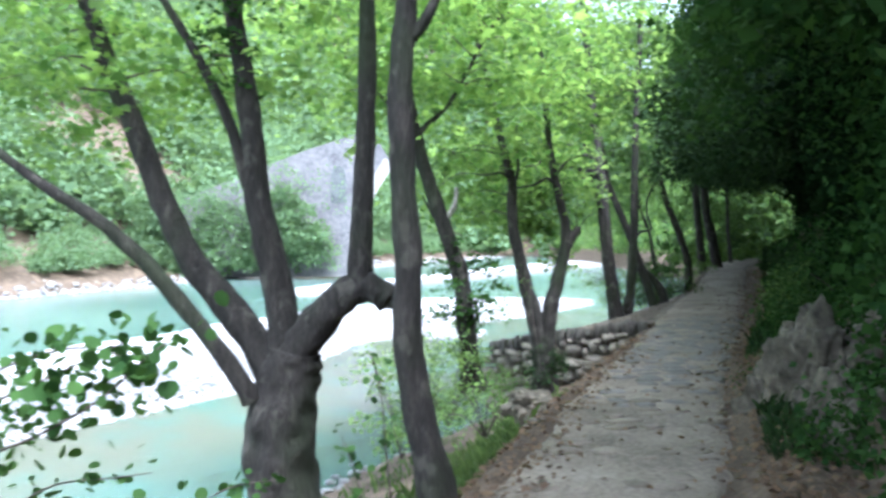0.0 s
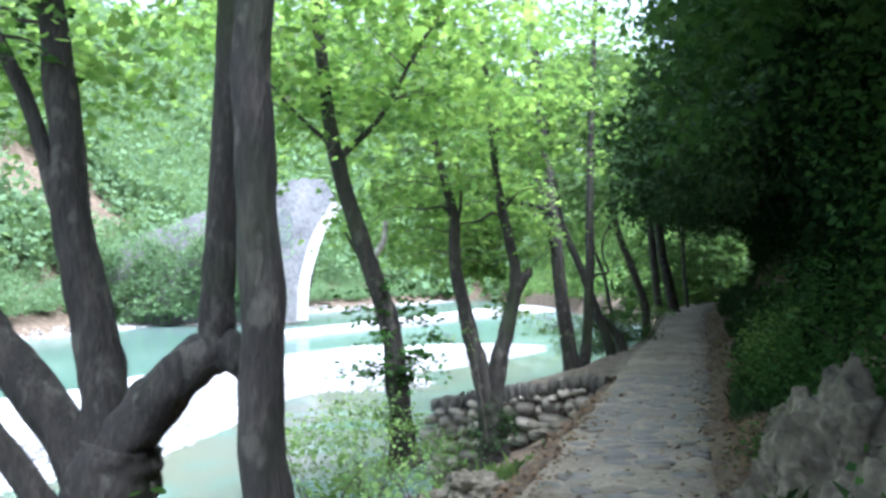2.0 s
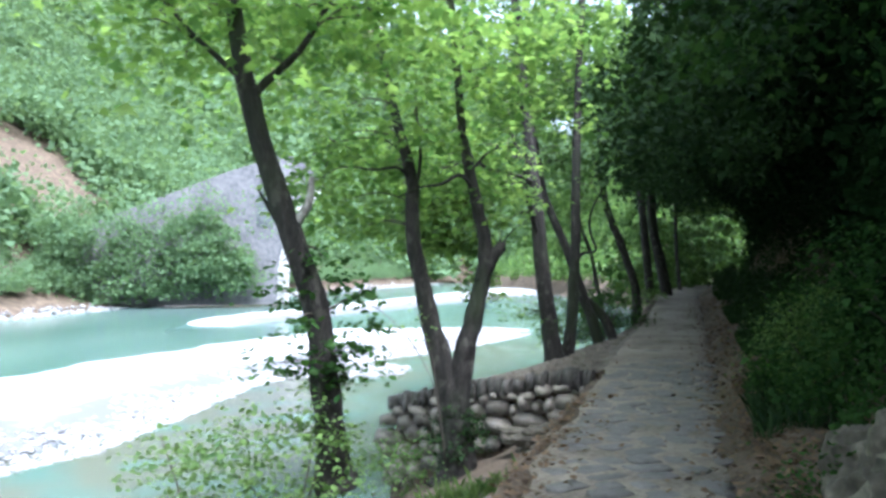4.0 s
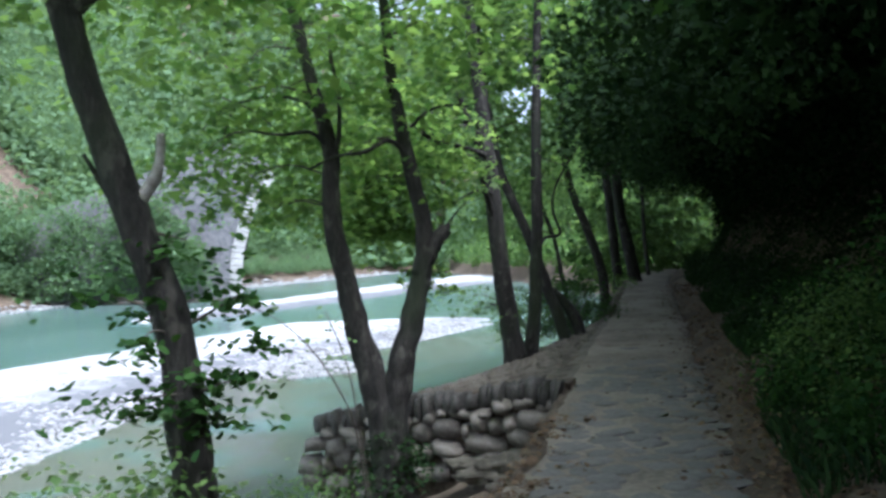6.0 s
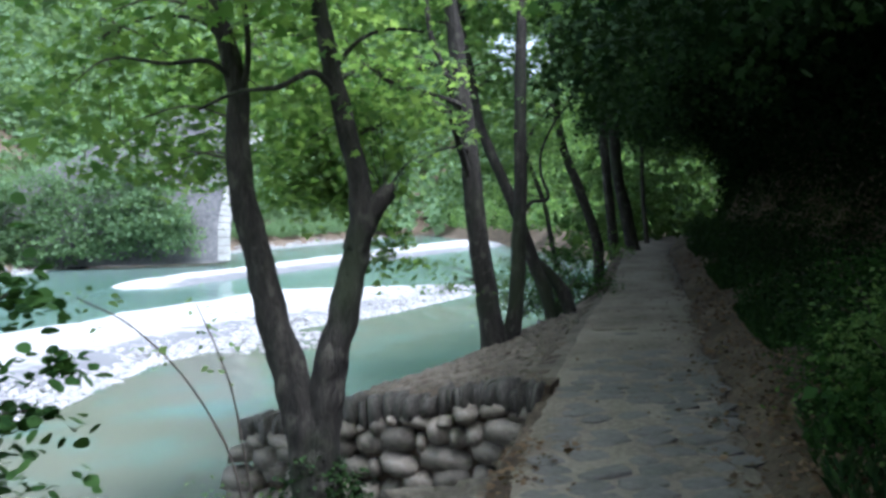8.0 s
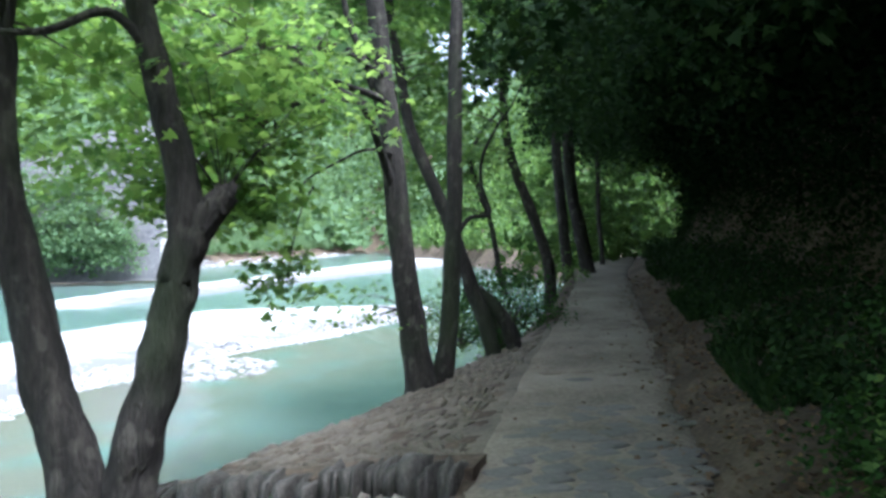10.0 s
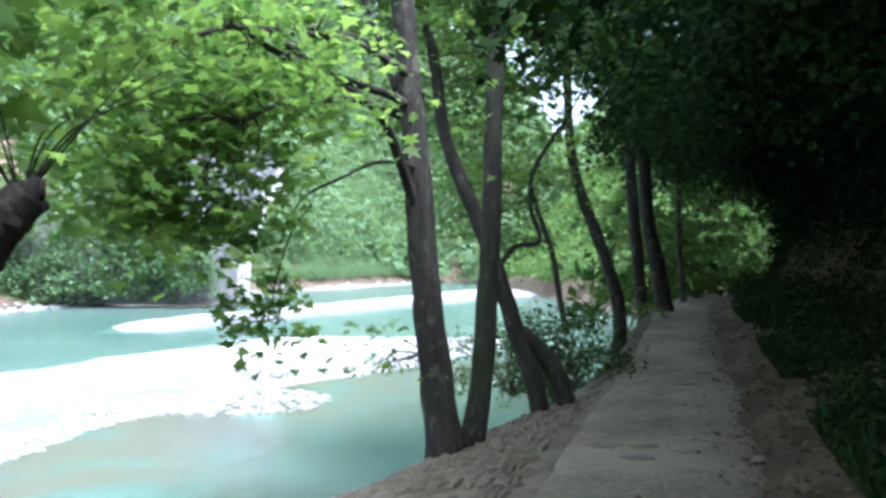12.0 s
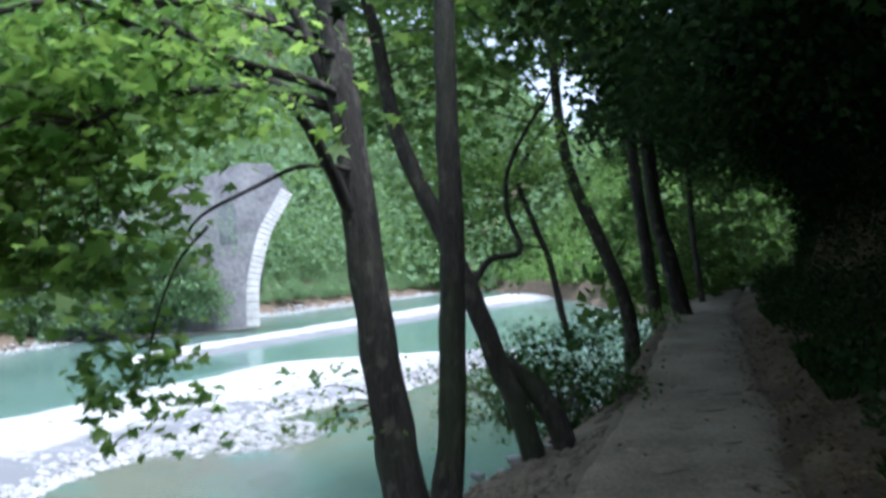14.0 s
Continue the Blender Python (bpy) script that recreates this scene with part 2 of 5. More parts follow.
def tube(points, r0, r1, sides=10, rough=0.08, flare=0.0, steps=5, seed=0.0):
    """Verts and faces of a tapered, uneven limb."""
    line = smooth_line(points, steps)
    verts, faces, m = [], [], len(line)
    side = Vector((1, 0, 0))
    for i, q in enumerate(line):
        way = (line[min(i + 1, m - 1)] - line[max(i - 1, 0)]).normalized()
        side = (side - way * side.dot(way)).normalized()
        other = way.cross(side)
        f = i / (m - 1)
        r = r0 + (r1 - r0) * f + flare * max(0, 1 - f * 5) ** 2
        for k in range(sides):
            a = 2 * math.pi * k / sides
            w = r * (1 + rough * 2 * noise.noise(Vector((math.cos(a) * 1.6 + seed, math.sin(a) * 1.6, i * 2.0 / steps + seed))) + rough * 0.7 * noise.noise(Vector((math.cos(a) * 3.5, math.sin(a) * 3.5 + seed, i * 3.5 / steps))))
            verts.append(q + (side * math.cos(a) + other * math.sin(a)) * w)
    for i in range(m - 1):
        for k in range(sides):
            j = (k + 1) % sides
            faces.append((i * sides + k, i * sides + j, (i + 1) * sides + j, (i + 1) * sides + k))
    faces.append(tuple(range(sides))[::-1])
    faces.append(tuple((m - 1) * sides + k for k in range(sides)))
    return verts, faces


LIMB_POINTS = {}


def limb(parent, name, r0, r1, points, sides=12, flare=0.0, mat=None, rise=0.0, label="", rough=0.09, steps=6):
    if rise:
        a, b = Vector(points[-2]), Vector(points[-1])
        way = (b - a).normalized()
        points = points + [tuple(b + way * rise * 0.5 + Vector((0, 0, 0.05))), tuple(b + way * rise)]
        r1 = r1 * 0.6
    if r1 > 0.01:
        LIMB_POINTS.setdefault(parent.name, []).extend(q[:] for q in smooth_line(points, 4) if q.z > 1.6)
    v, f = tube(points, r0, r1, sides, rough, flare, steps, points[0][0] * 7.3)
    return under(name, mesh_of(name, v, f, mat or BARK), parent, label)


RNG = np.random.default_rng(7)
POINTED = (np.array([(0, 0, 0), (0.5, 0.42, 0.1), (0, 1, -0.05), (-0.5, 0.42, 0.1)]), np.array([(0, 1, 2), (0, 2, 3)]))
LOBED = (np.array([(0, 0, 0), (0.55, 0.1, 0.05), (0.3, 0.4, 0.05), (0.62, 0.62, 0.02), (0.2, 0.6, 0.04), (0, 1.05, -0.08),
                   (-0.2, 0.6, 0.04), (-0.62, 0.62, 0.02), (-0.3, 0.4, 0.05), (-0.55, 0.1, 0.05)]),
         np.array([(0, 1, 2), (0, 2, 8), (0, 8, 9), (2, 3, 4), (2, 4, 6), (2, 6, 8), (4, 5, 6), (8, 6, 7)]))
ROUND = (np.array([(0, 0, 0), (0.35, 0.12, 0.05), (0.5, 0.5, 0.06), (0.3, 0.85, 0.02), (0, 1, -0.04), (-0.3, 0.85, 0.02), (-0.5, 0.5, 0.06), (-0.35, 0.12, 0.05)]),
         np.array([(0, 1, 2), (0, 2, 3), (0, 3, 4), (0, 4, 5), (0, 5, 6), (0, 6, 7)]))
CLUMP = (np.array([(0, 0, 0), (0.5, 0.1, 0.1), (0.1, 0.35, 0.0), (0.45, 0.7, 0.2), (0, 1, 0), (-0.5, 0.8, 0.15), (-0.12, 0.4, 0.0), (-0.5, 0.3, 0.1)]),
         np.array([(0, 1, 2), (2, 3, 4), (2, 4, 6), (6, 4, 5), (0, 2, 6), (0, 6, 7)]))


def leaves(name, centres, size, mat, shape=POINTED, droop=0.4, tilt=0.5, spread=0.24, width=0.7):
    """One mesh of leaves at the centres. droop: how far tips hang; tilt: how far blades lean from level."""
    c = np.asarray(centres, float)
    n = len(c)
    turn = RNG.uniform(0, 2 * np.pi, n)
    along = np.stack([np.cos(turn), np.sin(turn), -droop + RNG.normal(0, 0.3, n)], 1)
    along /= np.linalg.norm(along, axis=1)[:, None]
    up = np.stack([RNG.normal(0, tilt, n), RNG.normal(0, tilt, n), np.ones(n)], 1)
    across = np.cross(along, up)
    across /= np.linalg.norm(across, axis=1)[:, None] + 1e-9
    up = np.cross(across, along)
    s = size * np.exp(RNG.normal(0, spread, n))
    v0, t0 = shape
    k = len(v0)
    verts = c[:, None, :] + s[:, None, None] * (v0[None, :, 0:1] * width * across[:, None, :] * 1.3 + v0[None, :, 1:2] * along[:, None, :] + v0[None, :, 2:3] * up[:, None, :])
    tris = t0[None] + (np.arange(n) * k)[:, None, None]
    return tri_mesh(name, verts.reshape(-1, 3), tris.reshape(-1, 3), mat)


def sprays(centre, radii, clumps, per, spread=0.4, flat=0.25):
    """Leaf places in loose flat sprays inside an ellipsoid; also the spray centres."""
    d = RNG.normal(0, 1, (clumps, 3))
    d /= np.linalg.norm(d, axis=1)[:, None]
    mid = np.asarray(centre) + d * RNG.uniform(0.2, 1, (clumps, 1)) ** 0.5 * np.asarray(radii)
    scale = np.exp(RNG.normal(0, 0.3, (clumps, 1, 1)))
    off = np.clip(RNG.normal(0, 1, (clumps, per, 3)), -1.5, 1.5) * np.array([spread, spread, spread * flat]) * scale
    off[:, :, 2] -= 0.1 * (off[:, :, 0] ** 2 + off[:, :, 1] ** 2) / max(spread, 0.1)
    return (mid[:, None, :] + off).reshape(-1, 3), mid


def twigs(name, roots, mids, mat=None, r=0.012):
    """Thin curved twigs, each from the nearest root to a spray."""
    roots = np.asarray(roots, float)
    verts, faces, busy = [], [], np.zeros(len(roots))
    for q in mids:
        near = np.argmin(np.linalg.norm(roots - q, axis=1) + 0.4 * np.maximum(0, roots[:, 2] - q[2]))
        a = roots[near]
        b = Vector(q)
        a = Vector(a)
        busy[near] += 1
        if (b - a).length > 1.0 or busy[near] > 5:
            continue
        k = a.lerp(b, 0.5) + Vector((RNG.normal(0, 0.08), RNG.normal(0, 0.08), 0.12 * (b - a).length))
        v, f = tube([a, k, b], r, r * 0.35, 4, 0, steps=3)
        o = len(verts)
        verts += v
        faces += [tuple(i + o for i in g) for g in f]
    return mesh_of(name, verts, faces, mat or TWIG)


# ---- plan: the path's two edges and its height, by distance ahead ----
PY = [-12, 0, 4.74, 7.4, 9.7, 11.5, 13.5, 15, 17.3, 20, 23, 27.7, 32.5, 40, 60]
PL = [-4.1, -1.1, 0.25, 1.12, 1.95, 2.65, 3.4, 4.0, 4.9, 6.05, 7.3, 9.2, 11.6, 16.0, 28]
PR = [-2.6, 0.35, 1.75, 2.65, 3.45, 4.2, 5.0, 5.6, 6.5, 7.6, 8.7, 10.5, 12.8, 17.2, 29.5]


def path_left(y):
    return np.interp(y, PY, PL)


def path_right(y):
    return np.interp(y, PY, PR)


def path_z(y):
    return np.interp(y, [0, 16, 20, 24, 28, 33, 40], [0, 0, 0.12, 0.38, 0.6, 0.72, 0.6])


def far_shore(y):
    return np.interp(y, [-60, 0, 40, 65, 94, 130, 175, 250, 400], [-66, -50, -38, -31, -25, -12, 4, 30, 90])


def ledge(y):
    """Width of level ground kept beyond the path's river edge: the walled terrace."""
    return np.interp(y, [-12, 12.5, 13.98, 14.5, 15.25, 15.5, 16.35, 17.4, 18.2, 18.7, 19.6, 21, 25, 60], [0.3, 0.06, 0.06, 1.2, 3.0, 2.4, 2.13, 1.69, 1.5, 1.45, 0.8, 0.12, 0.12, 0.3])


def hollow(y):
    """How far the dark foot of the hill draws back from the path."""
    return np.interp(y, [7.5, 8.5, 11.5, 14, 24, 30], [0.0, 0.1, 0.2, 1.9, 1.6, 0.4])


def height(x, y):
    z0 = path_z(y)
    left, right = path_left(y), path_right(y)
    bumps = np.sin(x * 1.7 + y * 0.6) * np.sin(y * 1.3 - x * 0.4)
    # towards the river
    u = left - x
    w = ledge(y)
    terrace = np.clip((y - 13.75) / 0.25, 0, 1)
    d = np.maximum(0, u - w)
    edge = np.interp(y, [7, 9.5], [0.4, 0.14])
    gentle = -0.46 * np.clip(d / edge, 0, 1) - 0.42 * np.maximum(0, d - edge)
    run = np.interp(y, [17.6, 19.6], [0.35, 2.2])
    steep = -2.6 * np.clip(d / run, 0, 1) - 0.3 * np.maximum(0, d - run)
    fall = gentle * (1 - terrace) + steep * terrace - np.interp(y, [16, 18, 20], [0.15, 0.25, 0.3]) * terrace * np.clip(u, 0, w)
    river_side = np.maximum(z0 + fall, -3.2 + 0.1 * bumps)
    # towards the hill
    v = x - right
    k = hollow(y)
    bank = 0.18 * np.clip(v / 0.4, 0, 1) + 0.2 * np.clip(v - 0.4, 0, k) + 2.4 * np.clip((v - 0.75 - k) / 1.6, 0, 1) + 0.85 * np.maximum(0, v - 2.3 - k)
    hill = z0 + bank + 0.06 * bumps * np.clip(v, 0, 3)
    z = np.where(u > 0, river_side, np.where(v > 0, hill, z0 - 0.04))
    # the far bank and its mountain
    g = far_shore(y) - x
    far = -3.2 + 2.4 * np.clip((g + 3) / 5, 0, 1) + 4.0 * np.clip((g - 3) / 9, 0, 1) + 0.68 * np.clip(g - 10, 0, 125) + 0.3 * np.maximum(0, g - 135) + 2.5 * np.sin(x * 0.05) * np.sin(y * 0.045) * np.clip(g / 30, 0, 1)
    z = np.where(g > -3, np.maximum(far, z), z)
    end = np.clip(y - 230, 0, 190) * 0.52 * np.interp(x, [-80, 15, 45, 65, 80, 110, 180], [1.5, 1.3, 1.2, 1.05, 0.7, 0.6, 0.55]) - 3.2
    return np.where(y > 230, np.maximum(z, end), z)


def axis(lo, a, b, hi, fine, grow=1.12):
    mid = list(np.arange(a, b, fine))
    up, s = [b], fine
    while up[-1] < hi:
        s *= grow
        up.append(up[-1] + s)
    down, s = [a], fine
    while down[-1] > lo:
        s *= grow
        down.append(down[-1] - s)
    return np.array(down[:0:-1] + mid + up)


def sheet(name, xs, ys, zs, mat):
    gx, gy = np.meshgrid(xs, ys)
    v = np.stack([gx, gy, zs(gx, gy)], -1).reshape(-1, 3)
    n = len(xs)
    i = (np.arange(len(ys) - 1)[:, None] * n + np.arange(n - 1)[None]).ravel()
    t = np.concatenate([np.stack([i, i + 1, i + n + 1], 1), np.stack([i, i + n + 1, i + n], 1)])
    return tri_mesh(name, v, t, mat, smooth=True)


def ground_height(x, y):
    z = height(x, y)
    near = (np.abs(x) < 30) & (y < 60)
    return z + np.where(near, 0.025 * np.sin(x * 9.1 + 2 * np.sin(y * 5.3)) * np.sin(y * 7.7), 0.4 * np.sin(x * 0.7) * np.sin(y * 0.6)) * np.where((x > path_left(y) - 0.1) & (x < path_right(y) + 0.1), 0, 1)


ground = thing("ground", "brown earth river bank and wooded mountain slopes", "ground", kind="structure",
               me=sheet("ground", axis(-420, -4, 13, 420, 0.14), axis(-70, -3, 30, 700, 0.16), ground_height, SOIL))
BAR_Y = [-10, 5, 12, 15.9, 21, 25, 30, 36.3, 41, 48, 56]
BAR_X = [-24, -16, -11, -8.7, -5.6, -4.7, -3.9, -0.9, 3.5, 8, 12]
water_me = sheet("water", axis(-140, -22, 14, 140, 0.6), axis(-70, 2, 60, 420, 0.6), lambda x, y: x * 0 - 2.4, WATER)
co = np.empty(3 * len(water_me.vertices))
water_me.vertices.foreach_get("co", co)
wx, wy = co[0::3], co[1::3]
gap = wx - np.interp(wy, BAR_Y, BAR_X)
shoal = np.clip(1.5 - (gap - 0.5) / (6.5 + 1.5 * np.sin(wy * 0.4)), 0, 1) * (gap > -2) * np.clip((wy - 2) / 8, 0, 1) * np.clip((50 - wy) / 8, 0, 1)
water_me.attributes.new("shallow", "FLOAT", "POINT").data.foreach_set("value", shoal.astype(np.float32))
water = thing("water", "milky turquoise river water, brownish over the shoals", "river", kind="structure", me=water_me)

# ---- the path ----
ys = np.arange(-10, 46, 0.12)
cols = np.linspace(0, 1, 13)
gy = np.repeat(ys, len(cols))
gf = np.tile(cols, len(ys))
wob = (0.06 * np.sin(gy * 2.3) + 0.04 * np.sin(gy * 5.1)) * np.where((gf == 0) & (gy > 13), 0.15, 1.0)
pv = np.stack([path_left(gy) + (path_right(gy) - path_left(gy)) * gf + wob * np.where((gf == 0) | (gf == 1), 1, 0),
               gy, path_z(gy) + 0.02 * np.sin(gf * np.pi) + 0.008 * np.sin(gy * 6 + gf * 9) - 0.05 * (((gf == 0) & ((gy < 14.0) | (gy > 20.8))) | (gf == 1))], 1)
n = len(cols)
i = (np.arange(len(ys) - 1)[:, None] * n + np.arange(n - 1)[None]).ravel()
path = thing("pavement", "worn grey cobbled footpath with earthy joints", "footpath", kind="structure",
             me=tri_mesh("pavement", pv, np.concatenate([np.stack([i, i + 1, i + n + 1], 1), np.stack([i, i + n + 1, i + n], 1)]), PATH, True))


# ---- gravel bars in the river ----
def bar(name, label, ylist, near, far, y0, y1, high):
    yy = np.arange(y0, y1, 0.5)
    ff = np.linspace(-0.35, 1.2, 46)
    a, b = np.interp(yy, ylist, near), np.interp(yy, ylist, far)
    a = a + 0.35 * np.sin(yy * 1.1) + 0.2 * np.sin(yy * 2.7)
    b = b + 0.5 * np.sin(yy * 0.8)
    x = a[:, None] + (b - a)[:, None] * ff[None]
    y = np.repeat(yy[:, None], len(ff), 1)
    z = -2.5 + high * np.clip(6 * ff * (1 - ff), -1.6, 1)[None] * np.minimum(1, np.minimum(yy - y0, y1 - yy) / 4)[:, None] + 0.03 * np.sin(x * 2.1) * np.sin(y * 1.7)
    k = len(ff)
    i = (np.arange(len(yy) - 1)[:, None] * k + np.arange(k - 1)[None]).ravel()
    t = np.concatenate([np.stack([i, i + k, i + k + 1], 1), np.stack([i, i + k + 1, i + 1], 1)])
    v = np.stack([x, y, z], -1).reshape(-1, 3)
    me = tri_mesh(name, v, t, GRAVEL, True)
    wet = np.repeat(np.clip((0.5 - ff) / 0.4, 0, 1)[None], len(yy), 0) * np.interp(yy, [y0 + 45, y0 + 60], [1.0, 0.6])[:, None]
    me.attributes.new("wet", "FLOAT", "POINT").data.foreach_set("value", wet.ravel().astype(np.float32))
    thing(name, label, "gravel bar", kind="structure", me=me)
    return v


near_bar = bar("ground_gravel", "pale grey gravel bar lying low in the river", [-10, 5, 12, 15.9, 21, 25, 30, 36.3, 41, 48, 56],
               [-24, -16, -11, -8.7, -5.6, -4.7, -3.9, -0.9, 3.5, 8, 12], [-46, -34, -26, -22.5, -19, -16.8, -14.2, -11.7, -10, -6.5, -2], -10, 56, 0.36)
far_bar = bar("ground_gravel_far", "pale gravel bar beyond a narrow channel", [58, 64, 75, 95, 120, 150], [-8, -6, 0, 11, 26, 40], [-12, -13, -8, -1, 8, 20], 58, 150, 0.4)


# ---- trees on the river bank ----
def crown(tree, centre, radii, clumps, per, size, mat=LEAF, shape=POINTED, roots=None, name="crown", spread=0.4, tw=True):
    pts, mids = sprays(centre, radii, clumps, per, spread)
    size *= 1.15 if mat is LEAF else 1.0
    tagged(under(name, leaves(name, pts, size, mat, shape), tree), kind="" if name == "crown" else "stuff")
    if tw and roots is not None:
        roots = list(roots) + LIMB_POINTS.get(tree.name, [])
        tagged(under("branchwork", twigs("branchwork", roots, mids), tree), kind="stuff")


def tree_thing(label):
    return thing("tree", label, "tree", group="trees along the river path")


a = tree_thing("old pollarded plane tree with four limbs from one stump")
limb(a, "trunk", 0.275, 0.2, [(-1.09, 5.85, -0.89), (-1.12, 5.85, -0.44), (-1.16, 5.85, -0.03), (-1.15, 5.85, 0.26), (-1.10, 5.85, 0.53), (-1.06, 5.85, 0.71)], sides=30, flare=0.0, rough=0.12, steps=8)
limb(a, "limb", 0.075, 0.045, [(-1.34, 5.75, 0.37), (-1.41, 5.72, 0.50), (-1.58, 5.69, 0.76), (-1.81, 5.66, 1.06), (-2.02, 5.62, 1.33), (-2.21, 5.59, 1.52), (-2.32, 5.56, 1.63), (-2.50, 5.53, 1.76), (-2.70, 5.50, 1.89)], rise=1.0)
limb(a, "limb", 0.13, 0.07, [(-1.21, 5.85, 0.55), (-1.34, 5.89, 0.76), (-1.57, 5.93, 1.04), (-1.81, 5.97, 1.32), (-1.97, 6.01, 1.60), (-2.12, 6.04, 1.93), (-2.25, 6.08, 2.26), (-2.41, 6.12, 2.63), (-2.57, 6.16, 3.01), (-2.73, 6.20, 3.40)], sides=16, rise=1.2)
limb(a, "limb", 0.125, 0.075, [(-1.12, 5.85, 0.62), (-1.14, 5.86, 0.90), (-1.18, 5.88, 1.18), (-1.27, 5.89, 1.53), (-1.34, 5.90, 1.88), (-1.37, 5.91, 2.27), (-1.43, 5.92, 2.74), (-1.51, 5.94, 3.17), (-1.56, 5.95, 3.50)], sides=16, rise=1.2)
limb(a, "branch", 0.05, 0.028, [(-1.34, 5.88, 1.74), (-1.42, 5.88, 1.99), (-1.52, 5.89, 2.34), (-1.64, 5.89, 2.62), (-1.80, 5.89, 2.92), (-1.94, 5.90, 3.15), (-2.09, 5.90, 3.40)], sides=8, rise=0.6)
limb(a, "limb", 0.15, 0.095, [(-1.13, 5.90, 0.33), (-1.09, 5.85, 0.59), (-1.00, 5.82, 0.76), (-0.86, 5.80, 0.94), (-0.70, 5.78, 1.10), (-0.55, 5.75, 1.18), (-0.43, 5.72, 1.14), (-0.36, 5.70, 1.08)], sides=18, rough=0.12)
limb(a, "limb", 0.092, 0.06, [(-0.56, 5.75, 1.13), (-0.57, 5.74, 1.39), (-0.55, 5.73, 1.73), (-0.53, 5.72, 2.14), (-0.51, 5.72, 2.58), (-0.51, 5.71, 3.10), (-0.50, 5.70, 3.30)], sides=14, rise=1.2)
limb(a, "stub", 0.1, 0.02, [(-0.43, 5.72, 1.14), (-0.36, 5.7, 1.08), (-0.34, 5.69, 1.06), (-0.3, 5.68, 1.03)], sides=14, rough=0.16)
crown(a, (-1.5, 5.8, 3.3), (0.2, 0.2, 0.7), 10, 40, 0.05, LEAF_DEEP, POINTED, None, "ivy", 0.12)
crown(a, (-2.8, 6.8, 3.8), (2.5, 1.8, 1.6), 137, 75, 0.065, LEAF, LOBED, [(-3.0, 6.3, 3.77), (-1.65, 5.8, 3.7), (-2.53, 6.1, 2.85), (-2.1, 5.8, 3.4), (-3.7, 6.2, 2.9), (-0.51, 5.1, 3.6)])

b = tree_thing("slim straight tree with flaking grey bark beside the path")
limb(b, "trunk", 0.105, 0.08, [(0.02, 4.75, -0.40), (-0.02, 4.75, -0.00), (-0.14, 4.75, 0.53), (-0.19, 4.75, 0.93), (-0.19, 4.75, 1.33), (-0.21, 4.75, 1.76), (-0.23, 4.75, 2.26), (-0.21, 4.75, 2.65), (-0.19, 4.75, 2.92), (-0.19, 4.75, 3.58)], sides=20, flare=0.05, rise=1.5, rough=0.11, steps=8)
limb(b, "branch", 0.04, 0.025, [(-0.16, 4.75, 2.69), (-0.05, 4.75, 2.85), (0.02, 4.75, 3.05)], sides=8, rise=0.8)
crown(b, (-0.1, 5.2, 4.6), (1.6, 1.6, 1.0), 50, 75, 0.076, LEAF, LOBED, [(-0.2, 4.75, 3.9), (0.02, 4.75, 3.4)])

c = tree_thing("leaning grey tree with a pale broken stub")
limb(c, "trunk", 0.145, 0.09, [(0.44, 10.70, -0.48), (0.40, 10.70, -0.28), (0.37, 10.70, 0.05), (0.32, 10.70, 0.54), (0.26, 10.70, 1.04), (0.11, 10.70, 1.49), (-0.05, 10.70, 1.98), (-0.23, 10.70, 2.52), (-0.35, 10.70, 3.01), (-0.41, 10.70, 3.33), (-0.47, 10.70, 3.83)], sides=16, flare=0.06, rise=1.8)
limb(c, "branch", 0.045, 0.025, [(-0.28, 10.70, 2.93), (-0.18, 10.70, 3.03), (-0.04, 10.70, 3.16), (0.13, 10.70, 3.34), (0.33, 10.70, 3.68)], sides=8, rise=1.0)
limb(c, "branch", 0.03, 0.02, [(-0.39, 10.70, 3.05), (-0.61, 10.70, 3.25), (-0.82, 10.70, 3.45)], sides=8, rise=0.6)
limb(c, "stub", 0.045, 0.025, [(0.08, 10.70, 1.81), (0.17, 10.70, 1.94), (0.20, 10.70, 2.06), (0.21, 10.70, 2.21)], sides=8, mat=BARK_PALE, label="pale broken branch stub")
limb(c, "stub", 0.03, 0.012, [(-0.03, 10.70, 1.74), (-0.13, 10.70, 1.90), (-0.24, 10.70, 2.09)], sides=8)
crown(c, (-0.3, 10.9, 4.3), (2.2, 2.0, 1.4), 87, 75, 0.084, LEAF, LOBED, [(-0.47, 10.7, 3.8), (0.33, 10.7, 3.7), (-0.8, 10.7, 3.4), (-0.23, 10.7, 2.5)])
crown(c, (0.28, 10.72, 0.95), (0.55, 0.42, 0.65), 30, 34, 0.055, LEAF_DEEP, ROUND, [(0.3, 10.7, 0.6), (0.26, 10.7, 1.0)], "side_foliage", 0.14)

